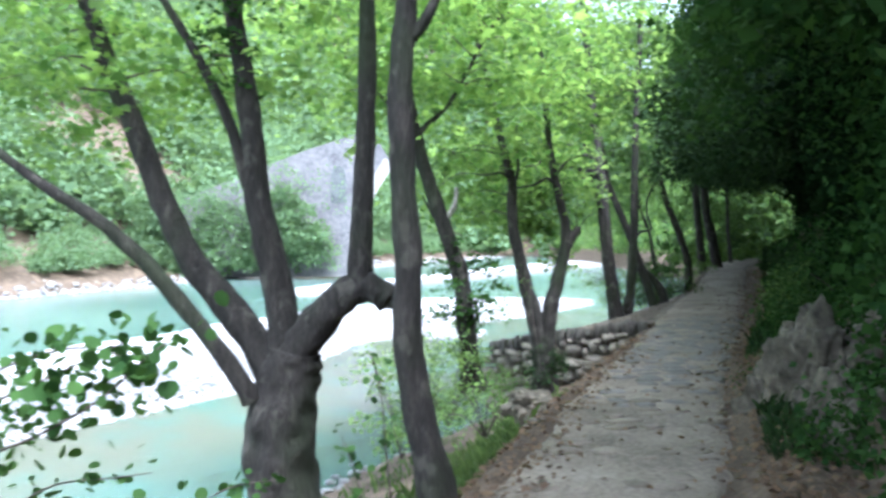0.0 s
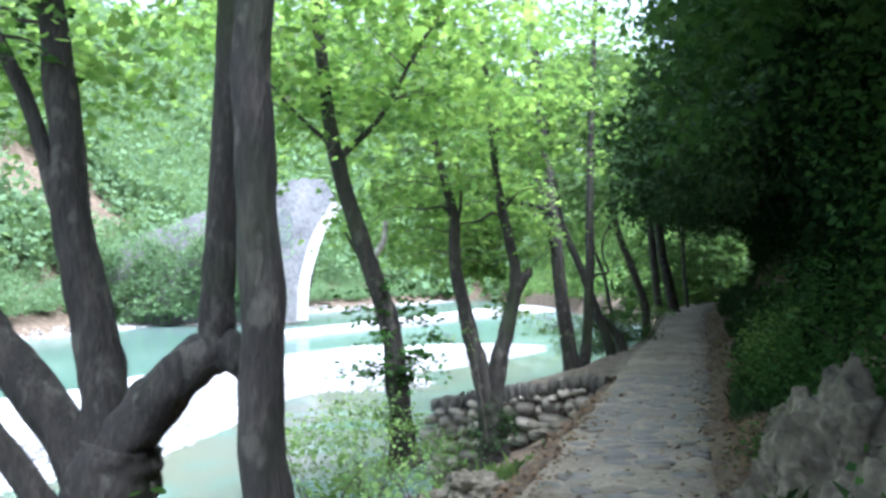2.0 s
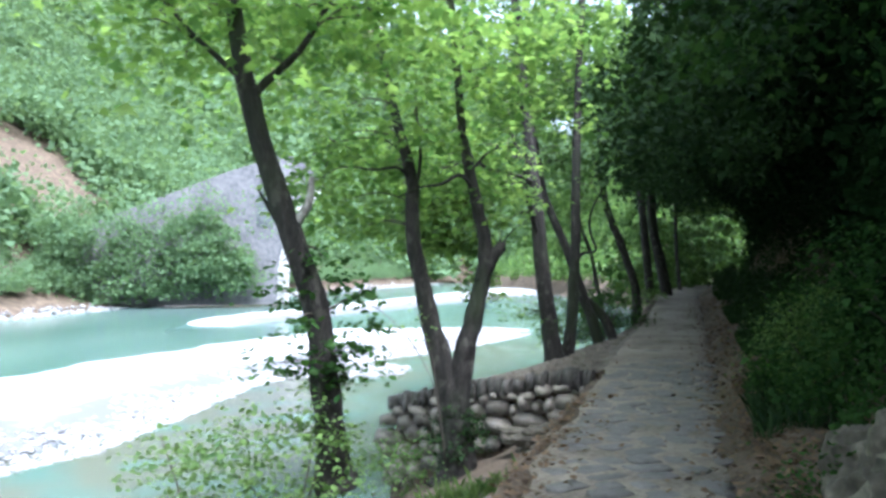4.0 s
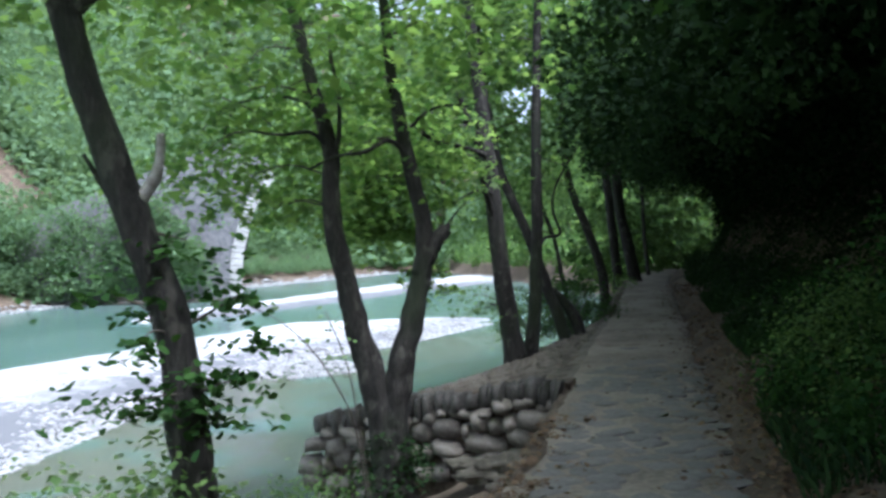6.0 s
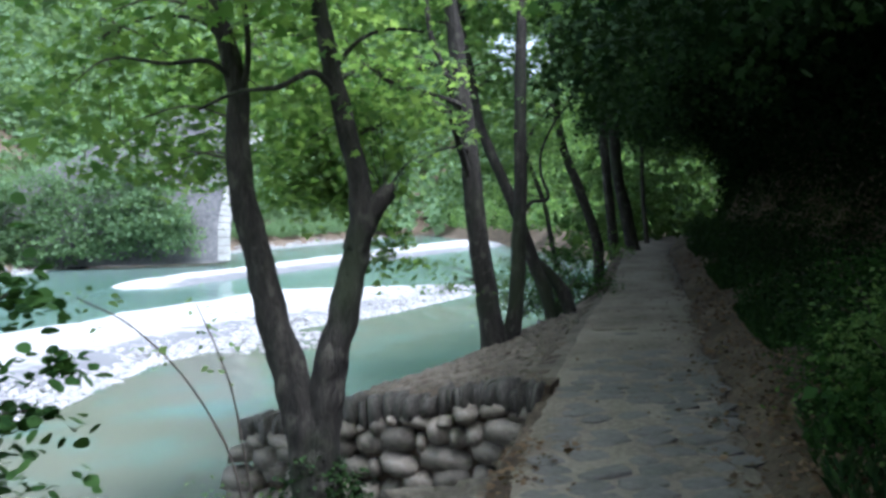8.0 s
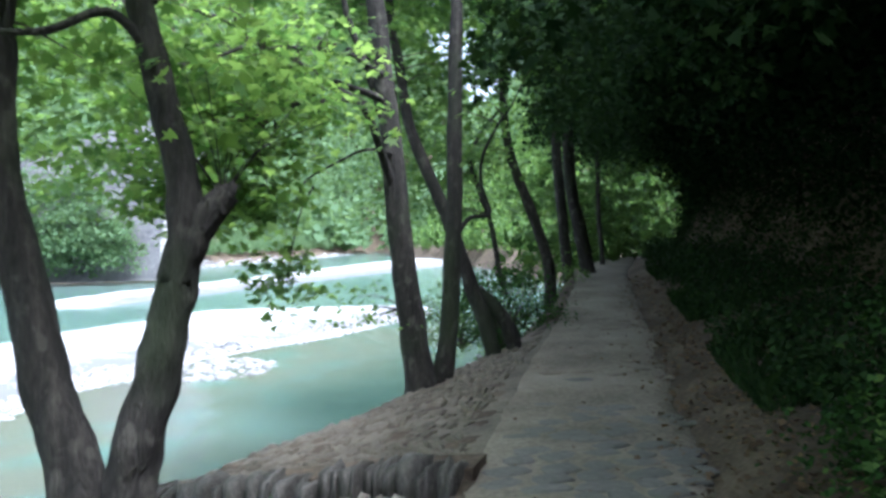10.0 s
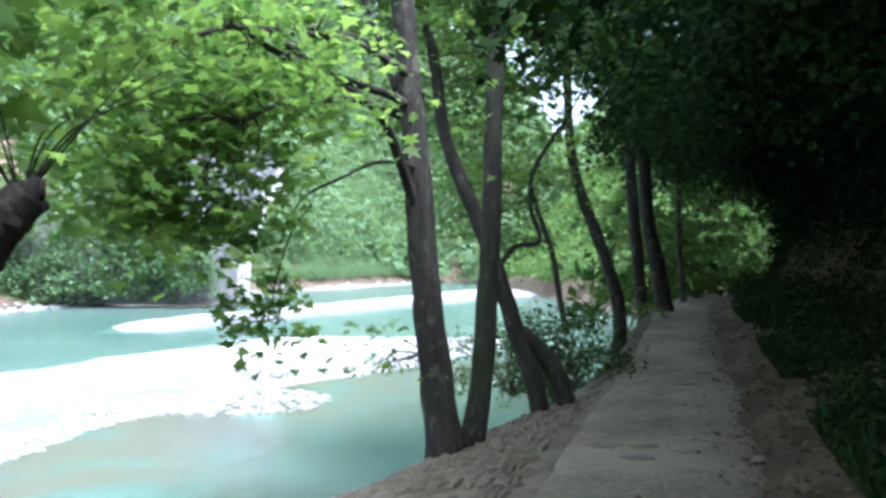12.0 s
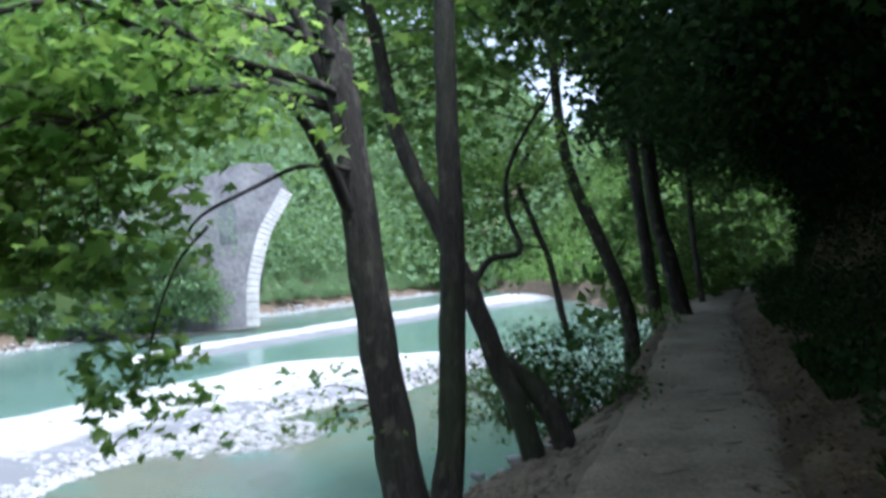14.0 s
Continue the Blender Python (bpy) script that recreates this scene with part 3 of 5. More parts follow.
v = tree_thing("forked tree with two curved stems growing before the stone wall")
limb(v, "trunk", 0.25, 0.11, [(1.72, 13.32, -1.15), (1.72, 13.32, -0.88), (1.70, 13.34, -0.55), (1.69, 13.36, -0.28), (1.68, 13.38, -0.12), (1.68, 13.38, -0.06)], sides=24, flare=0.12, rough=0.1, steps=8)
limb(v, "limb", 0.15, 0.06, [(1.65, 13.35, -0.55), (1.63, 13.35, -0.2), (1.57, 13.35, 0.08), (1.51, 13.37, 0.41), (1.40, 13.39, 0.78), (1.32, 13.41, 1.20), (1.22, 13.42, 1.61), (1.18, 13.44, 2.02), (1.19, 13.46, 2.40), (1.13, 13.48, 2.73), (1.03, 13.50, 3.10), (0.95, 13.55, 3.45)], sides=16, rise=1.6)
limb(v, "limb", 0.15, 0.065, [(1.71, 13.35, -0.55), (1.72, 13.35, -0.2), (1.76, 13.35, 0.07), (1.81, 13.34, 0.40), (1.90, 13.34, 0.73), (1.98, 13.34, 1.06), (2.05, 13.33, 1.36), (2.12, 13.32, 1.51), (2.20, 13.32, 1.61), (2.27, 13.32, 1.69)], sides=18, rough=0.11)
limb(v, "limb", 0.095, 0.06, [(2.02, 13.33, 1.25), (2.06, 13.33, 1.50), (2.05, 13.32, 1.78), (1.98, 13.32, 2.09), (1.90, 13.31, 2.45), (1.83, 13.30, 2.81), (1.79, 13.30, 3.05), (1.75, 13.35, 3.55)], sides=16, rise=1.6)
limb(v, "branch", 0.03, 0.015, [(1.20, 13.45, 2.32), (1.27, 13.40, 2.60), (1.28, 13.35, 2.90), (1.25, 13.30, 3.15)], sides=7)
limb(v, "branch", 0.028, 0.01, [(1.92, 13.30, 2.36), (1.75, 13.20, 2.52), (1.51, 13.10, 2.40), (1.25, 13.00, 2.35), (1.00, 12.90, 2.22)], sides=7)
limb(v, "branch", 0.026, 0.01, [(1.18, 13.45, 2.50), (1.00, 13.33, 2.62), (0.74, 13.22, 2.58), (0.47, 13.10, 2.60)], sides=6)
limb(v, "branch", 0.022, 0.008, [(1.14, 13.45, 2.70), (0.95, 13.60, 2.95), (0.62, 13.80, 3.05), (0.25, 14.00, 3.02)], sides=6)
limb(v, "branch", 0.022, 0.008, [(1.88, 13.30, 2.55), (2.08, 13.45, 2.80), (2.32, 13.60, 2.92), (2.60, 13.80, 2.95)], sides=6)
limb(v, "stub", 0.075, 0.02, [(2.20, 13.32, 1.61), (2.26, 13.32, 1.68), (2.30, 13.32, 1.735)], sides=12, rough=0.14)
for k in range(9):
    a2 = k * 1.53
    limb(v, "shoot", 0.0045, 0.002, [(2.24, 13.32, 1.66), (2.25 + 0.16 * math.cos(a2), 13.32 + 0.1 * math.sin(a2), 1.88), (2.25 + (0.35 + 0.02 * k) * math.cos(a2), 13.32 + 0.3 * math.sin(a2), 2.12 + 0.12 * math.sin(3 * a2))], sides=5)
crown(v, (2.2, 13.4, 2.25), (0.5, 0.4, 0.3), 16, 22, 0.06, LEAF, LOBED, None, "shoot_leaves", 0.15)
crown(v, (0.31, 14.20, 2.56), (1.1, 0.9, 0.7), 36, 40, 0.08, LEAF, LOBED, [(0.47, 13.1, 2.6), (0.25, 14.0, 3.02), (1.0, 12.9, 2.22)], "side_crown", 0.35)
crown(v, (1.4, 14.4, 5.9), (2.6, 2.0, 1.1), 60, 50, 0.084, LEAF_MID, LOBED, [(0.98, 13.5, 3.5), (1.77, 13.2, 3.5)])
crown(v, (1.0, 13.7, 4.3), (2.5, 2.1, 1.6), 90, 55, 0.084, LEAF, LOBED, [(0.98, 13.5, 3.5), (1.77, 13.2, 3.5), (1.15, 13.4, 2.7), (1.9, 13.2, 2.5), (1.25, 13.3, 1.6)])

t1 = tree_thing("tall dark twin-stemmed plane tree at the terrace edge")
limb(t1, "trunk", 0.175, 0.11, [(4.06, 18.30, -0.95), (3.99, 18.30, -0.40), (3.90, 18.33, 0.33), (3.81, 18.37, 1.01), (3.74, 18.40, 1.71), (3.69, 18.43, 2.42), (3.62, 18.47, 3.13), (3.55, 18.50, 3.86), (3.46, 18.50, 4.60), (3.38, 18.50, 5.50)], sides=20, flare=0.14, rise=2.5)
limb(t1, "trunk", 0.12, 0.085, [(4.16, 18.40, -0.90), (4.21, 18.40, -0.41), (4.32, 18.42, 0.38), (4.37, 18.43, 1.23), (4.41, 18.45, 1.83), (4.42, 18.47, 2.59), (4.44, 18.48, 3.35), (4.46, 18.50, 3.87), (4.49, 18.50, 4.70), (4.53, 18.50, 5.54)], sides=16, flare=0.06, rise=2.5)
limb(t1, "branch", 0.045, 0.018, [(3.60, 18.40, 3.00), (3.42, 18.25, 3.06), (3.03, 17.94, 3.12), (2.69, 17.58, 3.14), (2.43, 17.22, 3.21), (2.25, 16.86, 3.25), (1.98, 16.50, 3.06)], sides=8)
limb(t1, "branch", 0.04, 0.016, [(3.58, 18.40, 3.30), (3.40, 18.20, 3.36), (3.18, 17.73, 3.37), (2.91, 17.15, 3.28), (2.50, 16.58, 3.16), (2.33, 16.00, 3.01)], sides=8)
limb(t1, "branch", 0.055, 0.016, [(3.66, 18.35, 2.05), (3.56, 18.20, 2.33), (3.45, 17.97, 2.59), (3.33, 17.73, 2.78), (3.16, 17.50, 2.86), (2.91, 17.27, 2.80), (2.60, 17.03, 2.73), (2.32, 16.80, 2.53)], sides=8)
limb(t1, "branch", 0.022, 0.007, [(3.66, 18.30, 2.40), (3.53, 18.20, 2.43), (3.29, 18.02, 2.40), (3.02, 17.84, 2.25), (2.72, 17.66, 2.07), (2.61, 17.48, 1.87), (2.54, 17.30, 1.64)], sides=6)
limb(t1, "branch", 0.05, 0.015, [(3.52, 18.60, 2.94), (3.09, 18.32, 3.10), (2.56, 18.04, 3.40), (2.11, 17.76, 3.61), (1.61, 17.48, 3.71), (1.00, 17.20, 3.74)], sides=8)
limb(t1, "branch", 0.035, 0.012, [(3.45, 18.60, 3.50), (2.98, 18.35, 3.65), (2.34, 18.10, 3.63), (1.74, 17.85, 3.43), (1.31, 17.60, 3.20)], sides=7)
limb(t1, "branch", 0.05, 0.03, [(3.64, 18.60, 2.74), (3.39, 18.47, 3.44), (3.18, 18.33, 3.96), (3.10, 18.20, 4.46)], sides=7)
T_ROOTS = [(3.46, 18.14, 2.56), (3.0, 17.8, 2.91), (2.42, 17.5, 2.95), (3.03, 17.75, 3.45), (2.52, 17.2, 3.31), (2.68, 17.2, 3.12), (2.36, 16.5, 3.11), (3.5, 18.3, 4.1), (4.52, 18.3, 3.9)]
crown(t1, (1.95, 17.3, 3.1), (1.25, 1.4, 0.8), 85, 46, 0.076, LEAF, LOBED, T_ROOTS, spread=0.35)
crown(t1, (0.9, 17.2, 2.8), (1.3, 1.2, 1.0), 56, 46, 0.076, LEAF, LOBED, [(2.36, 16.5, 3.11), (2.42, 17.5, 2.95)], spread=0.35)
crown(t1, (1.9, 17.2, 2.2), (0.85, 0.8, 0.6), 30, 50, 0.075, LEAF, LOBED, T_ROOTS, spread=0.3)
crown(t1, (4.5, 19.2, 6.9), (2.2, 1.8, 1.0), 60, 50, 0.091, LEAF_MID, LOBED, T_ROOTS)
crown(t1, (1.95, 17.0, 1.85), (0.65, 0.5, 0.35), 22, 40, 0.08, LEAF, LOBED, T_ROOTS, spread=0.25)
limb(t1, "branch", 0.012, 0.005, [(2.77, 17.55, 1.98), (2.65, 17.25, 1.75), (2.56, 17.05, 1.4), (2.5, 17.0, 1.05)], sides=5)
crown(t1, (2.5, 17.0, 1.1), (0.28, 0.25, 0.38), 20, 14, 0.075, LEAF, LOBED, None, "hanging_spray", 0.13)
crown(t1, (3.45, 18.5, 0.7), (0.4, 0.3, 0.35), 8, 18, 0.06, LEAF_BUSH, LOBED, [(3.9, 18.6, 0.6)], "side_foliage", 0.16)
crown(t1, (3.3, 20.2, 5.6), (2.8, 1.8, 1.6), 85, 50, 0.091, LEAF_MID, LOBED, T_ROOTS)

l1 = tree_thing("leaning tree with two crooked legs behind the twin stems")
limb(l1, "trunk", 0.12, 0.055, [(5.15, 19.40, -0.54), (5.11, 19.42, -0.19), (4.99, 19.44, 0.36), (4.83, 19.46, 0.76), (4.63, 19.48, 1.38), (4.40, 19.50, 1.99), (4.15, 19.52, 2.57), (4.01, 19.54, 3.04), (3.91, 19.56, 3.77), (3.84, 19.58, 4.09), (3.81, 19.60, 4.51)], sides=14, rise=1.0)
limb(l1, "leg", 0.11, 0.09, [(5.43, 19.40, -0.45), (5.38, 19.42, -0.01), (5.25, 19.45, 0.37), (5.01, 19.48, 0.65), (4.89, 19.50, 0.76)], sides=12)
limb(l1, "branch", 0.035, 0.015, [(4.62, 19.50, 1.45), (4.83, 19.58, 1.70), (5.12, 19.67, 1.77), (5.03, 19.75, 2.15), (5.07, 19.83, 2.53), (5.31, 19.92, 2.97), (5.50, 20.00, 3.20)], sides=8)
crown(l1, (5.6, 21.2, 6.3), (2.4, 2.2, 1.4), 65, 50, 0.09, LEAF_MID, LOBED, [(3.9, 19.6, 3.8), (3.8, 19.6, 4.5)])
crown(l1, (4.4, 20.5, 4.6), (2.0, 1.8, 1.6), 105, 50, 0.091, LEAF_MID, LOBED, [(3.9, 19.6, 3.8), (3.8, 19.6, 4.5), (5.3, 19.9, 3.0)])

f1 = tree_thing("thin kinked tree at the path edge")
limb(f1, "trunk", 0.13, 0.08, [(7.48, 24.50, -0.22), (7.50, 24.50, 0.62), (7.40, 24.50, 1.15), (7.07, 24.50, 2.09), (6.75, 24.50, 2.92), (6.60, 24.50, 3.74), (6.55, 24.50, 4.78), (6.50, 24.50, 5.80)], sides=10, rise=1.5)
crown(f1, (6.3, 25.0, 6.6), (2.8, 2.4, 1.7), 190, 75, 0.106, LEAF_MID, POINTED, [(6.5, 24.5, 5.8), (6.6, 24.5, 3.7)])
crown(f1, (5.2, 24.4, 3.3), (1.5, 1.4, 0.9), 42, 75, 0.085, LEAF_MID, POINTED, [(6.7, 24.5, 3.2), (6.6, 24.5, 3.7)])
g1 = tree_thing("thin crooked sapling above the river")
limb(g1, "trunk", 0.06, 0.03, [(6.59, 24.50, 0.32), (6.48, 24.50, 0.74), (6.32, 24.50, 1.67), (6.03, 24.50, 2.50), (5.91, 24.50, 3.01), (6.22, 24.50, 3.58), (6.54, 24.50, 3.95)], sides=8)
crown(g1, (5.4, 25.6, 2.6), (1.6, 1.2, 1.2), 40, 75, 0.08, LEAF_MID, POINTED, [(6.03, 24.5, 2.5), (6.3, 24.5, 1.7)])
f2 = tree_thing("straight dark tree near the top of the path")
limb(f2, "trunk", 0.15, 0.1, [(8.78, 27.00, 0.10), (8.74, 27.00, 0.47), (8.62, 27.00, 1.71), (8.49, 27.00, 3.18), (8.43, 27.00, 4.78), (8.37, 27.00, 6.61)], sides=10, rise=1.5)
crown(f2, (8.8, 27.8, 7.0), (2.0, 2.2, 1.8), 87, 75, 0.106, LEAF_MID, POINTED, [(8.4, 27, 6.0)])
f3 = tree_thing("thick dark tree near the top of the path")
limb(f3, "trunk", 0.2, 0.13, [(9.51, 27.50, 0.18), (9.41, 27.50, 0.56), (9.18, 27.50, 1.71), (8.98, 27.50, 2.73), (8.86, 27.50, 4.88), (8.79, 27.50, 6.77)], sides=10, rise=1.5)
crown(f3, (10.3, 29.4, 7.2), (2.6, 2.4, 2.3), 100, 75, 0.106, LEAF_MID, POINTED, [(8.8, 27.5, 6.0)])
f4 = tree_thing("small dark tree at the bend of the path")
limb(f4, "trunk", 0.09, 0.06, [(10.79, 30.00, 0.28), (10.73, 30.00, 0.87), (10.64, 30.00, 2.04), (10.61, 30.00, 3.94)], sides=8, rise=2.5)
crown(f4, (10.8, 32.0, 4.0), (2.6, 2.6, 3.0), 112, 75, 0.106, LEAF_MID, POINTED, [(10.6, 30, 4.0)])


# ---- hillside thicket over the path ----
def thicket(name, label, n, y0, y1, place, size, mat, shape=POINTED):
    yy = RNG.uniform(y0, y1, n)
    return thing(name, label, "foliage", kind="stuff", me=leaves(name, place(yy, n), size, mat, shape, droop=0.6, tilt=0.8))


def bank_place(yy, n):
    vv = np.interp(yy, [5, 8, 10, 14], [0.45, 0.65, 0.35, 0.2]) + 0.3 * np.sin(yy * 1.9) ** 2 + 0.2 * hollow(yy) + (2.2 + 0.4 * hollow(yy)) * RNG.uniform(0, 1, n) ** 1.3
    x = path_right(yy) + vv
    lump = 0.25 * np.sin(yy * 2.1) + 0.2 * np.sin(yy * 4.7 + 1)
    return np.stack([x + lump * 0.3, yy, height(x, yy) + np.abs(RNG.normal(0, 0.2, n)) + np.maximum(0, lump) * RNG.uniform(0, 1, n)], 1)


def roof_place(yy, n):
    vv = RNG.uniform(0, 1, n) * 7.5 + np.interp(yy, [0, 9, 15], [-0.1, -0.3, -1.3])
    lump = 0.5 * np.sin(yy * 0.9 + vv) + 0.3 * np.sin(yy * 2.3 - vv * 1.7)
    low = 2.9 + 0.35 * np.maximum(0, 1.0 - vv) + 0.25 * np.clip(vv, 0, 8) + lump * 0.5
    return np.stack([path_right(yy) + vv, yy, path_z(yy) + low + RNG.exponential(0.7, n)], 1)


def inner_place(yy, n):
    p = roof_place(yy, n)
    p[:, 0] += np.interp(yy, [5, 9, 30], [0.4, 1.1, 0.9]) * np.clip(1.5 - (p[:, 0] - path_right(yy)) / 6, 0, 1)
    return p


def fringe_place(yy, n):
    vv = RNG.uniform(0, 1, n) * np.interp(yy, [13, 16], [2.2, 3.0]) + np.interp(yy, [0, 9, 13, 16], [-0.2, -0.5, -1.1, -2.1])
    lump = 0.5 * np.sin(yy * 0.9 + vv) + 0.4 * np.sin(yy * 2.3 - vv * 1.7)
    k = np.round(yy * 2.2 + vv * 1.7)
    return np.stack([path_right(yy) + vv, yy, path_z(yy) + 3.0 + lump * 0.6 + 1.3 * np.abs(np.sin(k * 12.9898)) + np.clip(RNG.normal(0, 0.16, n), -0.4, 0.4)], 1)


def high_place(yy, n):
    p = inner_place(yy, n)
    p[:, 2] += RNG.uniform(0.6, 3.5, n)
    return p


def curtain_place(yy, n):
    z = RNG.uniform(0.5, 4.6, n)
    lump = 0.5 * np.sin(yy * 1.3 + z) + 0.35 * np.sin(yy * 3.1 - z * 2)
    vv = RNG.uniform(1.0, 2.6, n) + hollow(yy) * np.clip(1.6 - 0.3 * z, 0.2, 1.1)
    return np.stack([path_right(yy) + vv - 0.35 * lump - 0.3 * np.maximum(0, z - 2.2), yy, path_z(yy) + z], 1)


def hill_place(yy, n):
    x = path_right(yy) + RNG.uniform(6.0, 32, n)
    return np.stack([x, yy, height(x, yy) + RNG.exponential(1.2, n)], 1)


def edge_place(yy, n):
    """Outer boughs that reach from the hill towards the river; light and shade are in their leaf colours."""
    k = np.round(yy * 1.4)
    vv = 0.25 + 0.35 * np.sin(k * 12.9898) + np.clip(RNG.normal(0, 0.25, n), -0.5, 0.5) - np.interp(yy, [14, 18], [0.0, 0.9])
    z = 3.5 + 0.7 * np.sin(k * 78.233) + np.clip(RNG.normal(0, 0.14, n), -0.3, 0.3)
    return np.stack([path_right(yy) + vv, k / 1.4 + np.clip(RNG.normal(0, 0.3, n), -0.6, 0.6), path_z(yy) + z], 1)


# Near stretches take lighter leaves, farther ones darker: light and shade as colour.
thicket("edge_boughs", "boughs at the canopy edge, light put into their brighter leaf green", 2600, 4.5, 10, edge_place, 0.065, LEAF_EDGE, LOBED)
thicket("far_edge_boughs", "boughs at the canopy edge, shade put into their darker leaf green", 6500, 10, 34, edge_place, 0.065, LEAF_DARK, LOBED)
thicket("canopy_fringe", "boughs hanging at the canopy edge, in the brighter lit leaf green", 6000, 3, 9.5, fringe_place, 0.085, LEAF_EDGE, LOBED)
thicket("far_canopy_fringe", "boughs hanging over the path, shade put into their dark leaf colour", 28000, 9.5, 36, fringe_place, 0.085, LEAF_DARK, LOBED)
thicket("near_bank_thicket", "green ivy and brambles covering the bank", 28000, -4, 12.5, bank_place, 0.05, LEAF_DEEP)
thicket("bank_thicket", "ivy and brambles covering the bank, shade put into their dark green", 32000, 12.5, 32, bank_place, 0.05, LEAF_DARK)
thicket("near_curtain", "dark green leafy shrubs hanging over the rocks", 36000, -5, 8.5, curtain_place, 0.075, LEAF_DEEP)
thicket("curtain_thicket", "hanging hillside foliage, deep shade put into its leaf colour", 70000, 7.5, 36, curtain_place, 0.08, LEAF_UNLIT)
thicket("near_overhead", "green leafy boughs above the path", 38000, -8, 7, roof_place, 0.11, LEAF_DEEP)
thicket("overhead_thicket", "dense canopy closing over the path, shade put into its leaf colour", 90000, 6, 40, inner_place, 0.13, LEAF_UNLIT)
# Extra leaf layer above the canopy, added to keep skylight off the hillside.
thicket("light_block_thicket", "extra leaf layer above the canopy, added to block skylight", 80000, -12, 46, high_place, 0.26, LEAF_UNLIT, CLUMP)
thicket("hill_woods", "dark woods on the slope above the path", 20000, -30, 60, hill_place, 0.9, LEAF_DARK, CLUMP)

# ---- far woods and bushes ----
def crowns(name, label, places, radius, per, size, mat, tall=1.1):
    """Far trees, each a rounded uneven crown of leaf clumps over its own spot."""
    c = np.asarray(places)
    n = len(c)
    r = radius * np.exp(RNG.normal(0, 0.3, n))
    d = RNG.normal(0, 1, (n, per, 3))
    d /= np.linalg.norm(d, axis=2)[:, :, None]
    d[:, :, 2] = np.abs(d[:, :, 2]) * 1.1 - 0.15
    wob = 1 + 0.3 * np.sin(d[:, :, 0] * 5 + c[:, 0:1]) * np.sin(d[:, :, 1] * 5 + c[:, 1:2])
    p = c[:, None, :] + d * (r[:, None] * wob * RNG.uniform(0.75, 1.08, (n, per)))[:, :, None] * np.array([1, 1, tall])
    p[:, :, 2] += 0.55 * r[:, None]
    return thing(name, label, "woods", kind="stuff", me=leaves(name, p.reshape(-1, 3), size, mat, POINTED, droop=0.5, tilt=0.9, width=0.9))


def on_far_bank(n, d0, d1, y0, y1, power=1.3):
    yy = RNG.uniform(y0, y1, n)
    g = d0 + (d1 - d0) * RNG.uniform(0, 1, n) ** power
    xx = far_shore(yy) - g
    bare = ((xx + 43) / 9) ** 2 + ((yy - 105) / 15) ** 2 < 1
    spot = np.stack([xx, yy, height(xx, yy)], 1)
    pier = (xx > -29) & (xx < -5) & (yy > 83) & (yy < 92)
    return spot[~bare & ~pier]


crowns("shore_bushes", "light green bushes along the far shore", on_far_bank(800, 1.0, 14, 10, 200), 1.3, 220, 0.2, LEAF_HAZED)
crowns("mountain_woods", "broadleaf woods covering the far mountainside", on_far_bank(3600, 9, 170, -30, 330), 3.4, 110, 0.72, LEAF_HAZED, 1.3)
crowns("slope_woods", "dense young woods on the lower far slope", on_far_bank(1300, 9, 70, 20, 200), 2.4, 130, 0.45, LEAF_HAZED, 1.3)
yy = RNG.uniform(185, 420, 3200)
xx = RNG.uniform(-120, 220, 3200)
zz = height(xx, yy)
crowns("valley_woods", "woods at the head of the valley, haze put into the leaf green", np.stack([xx, yy, zz], 1)[zz > -2.2], 4.5, 44, 1.7, LEAF_HAZED)
yy = 33 + 150 * RNG.uniform(0, 1, 1300) ** 1.5
xx = path_left(yy) - 1.5 + 55 * RNG.uniform(0, 1, 1300) ** 1.5
ok = (xx < path_left(yy) - 0.8) | (xx > path_right(yy) + 1.5)
zz = np.maximum(height(xx, yy), -2.2)
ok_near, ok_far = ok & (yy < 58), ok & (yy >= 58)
crowns("bend_woods", "green trees where the path bends, shade put into their leaf colour", np.stack([xx, yy, zz], 1)[ok_near], 2.2, 150, 0.3, LEAF_SHADE, 1.5)
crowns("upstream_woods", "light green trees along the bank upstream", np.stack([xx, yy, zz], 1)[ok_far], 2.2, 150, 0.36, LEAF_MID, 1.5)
yy = RNG.uniform(82.5, 85, 90)
crowns("pier_bushes", "bushes before the broken bridge", np.stack([-32 + 20 * RNG.uniform(0, 1, 90), yy, -2.6 + 8.2 * RNG.uniform(0, 1, 90) ** 1.2], 1), 1.6, 300, 0.24, LEAF_HAZED)

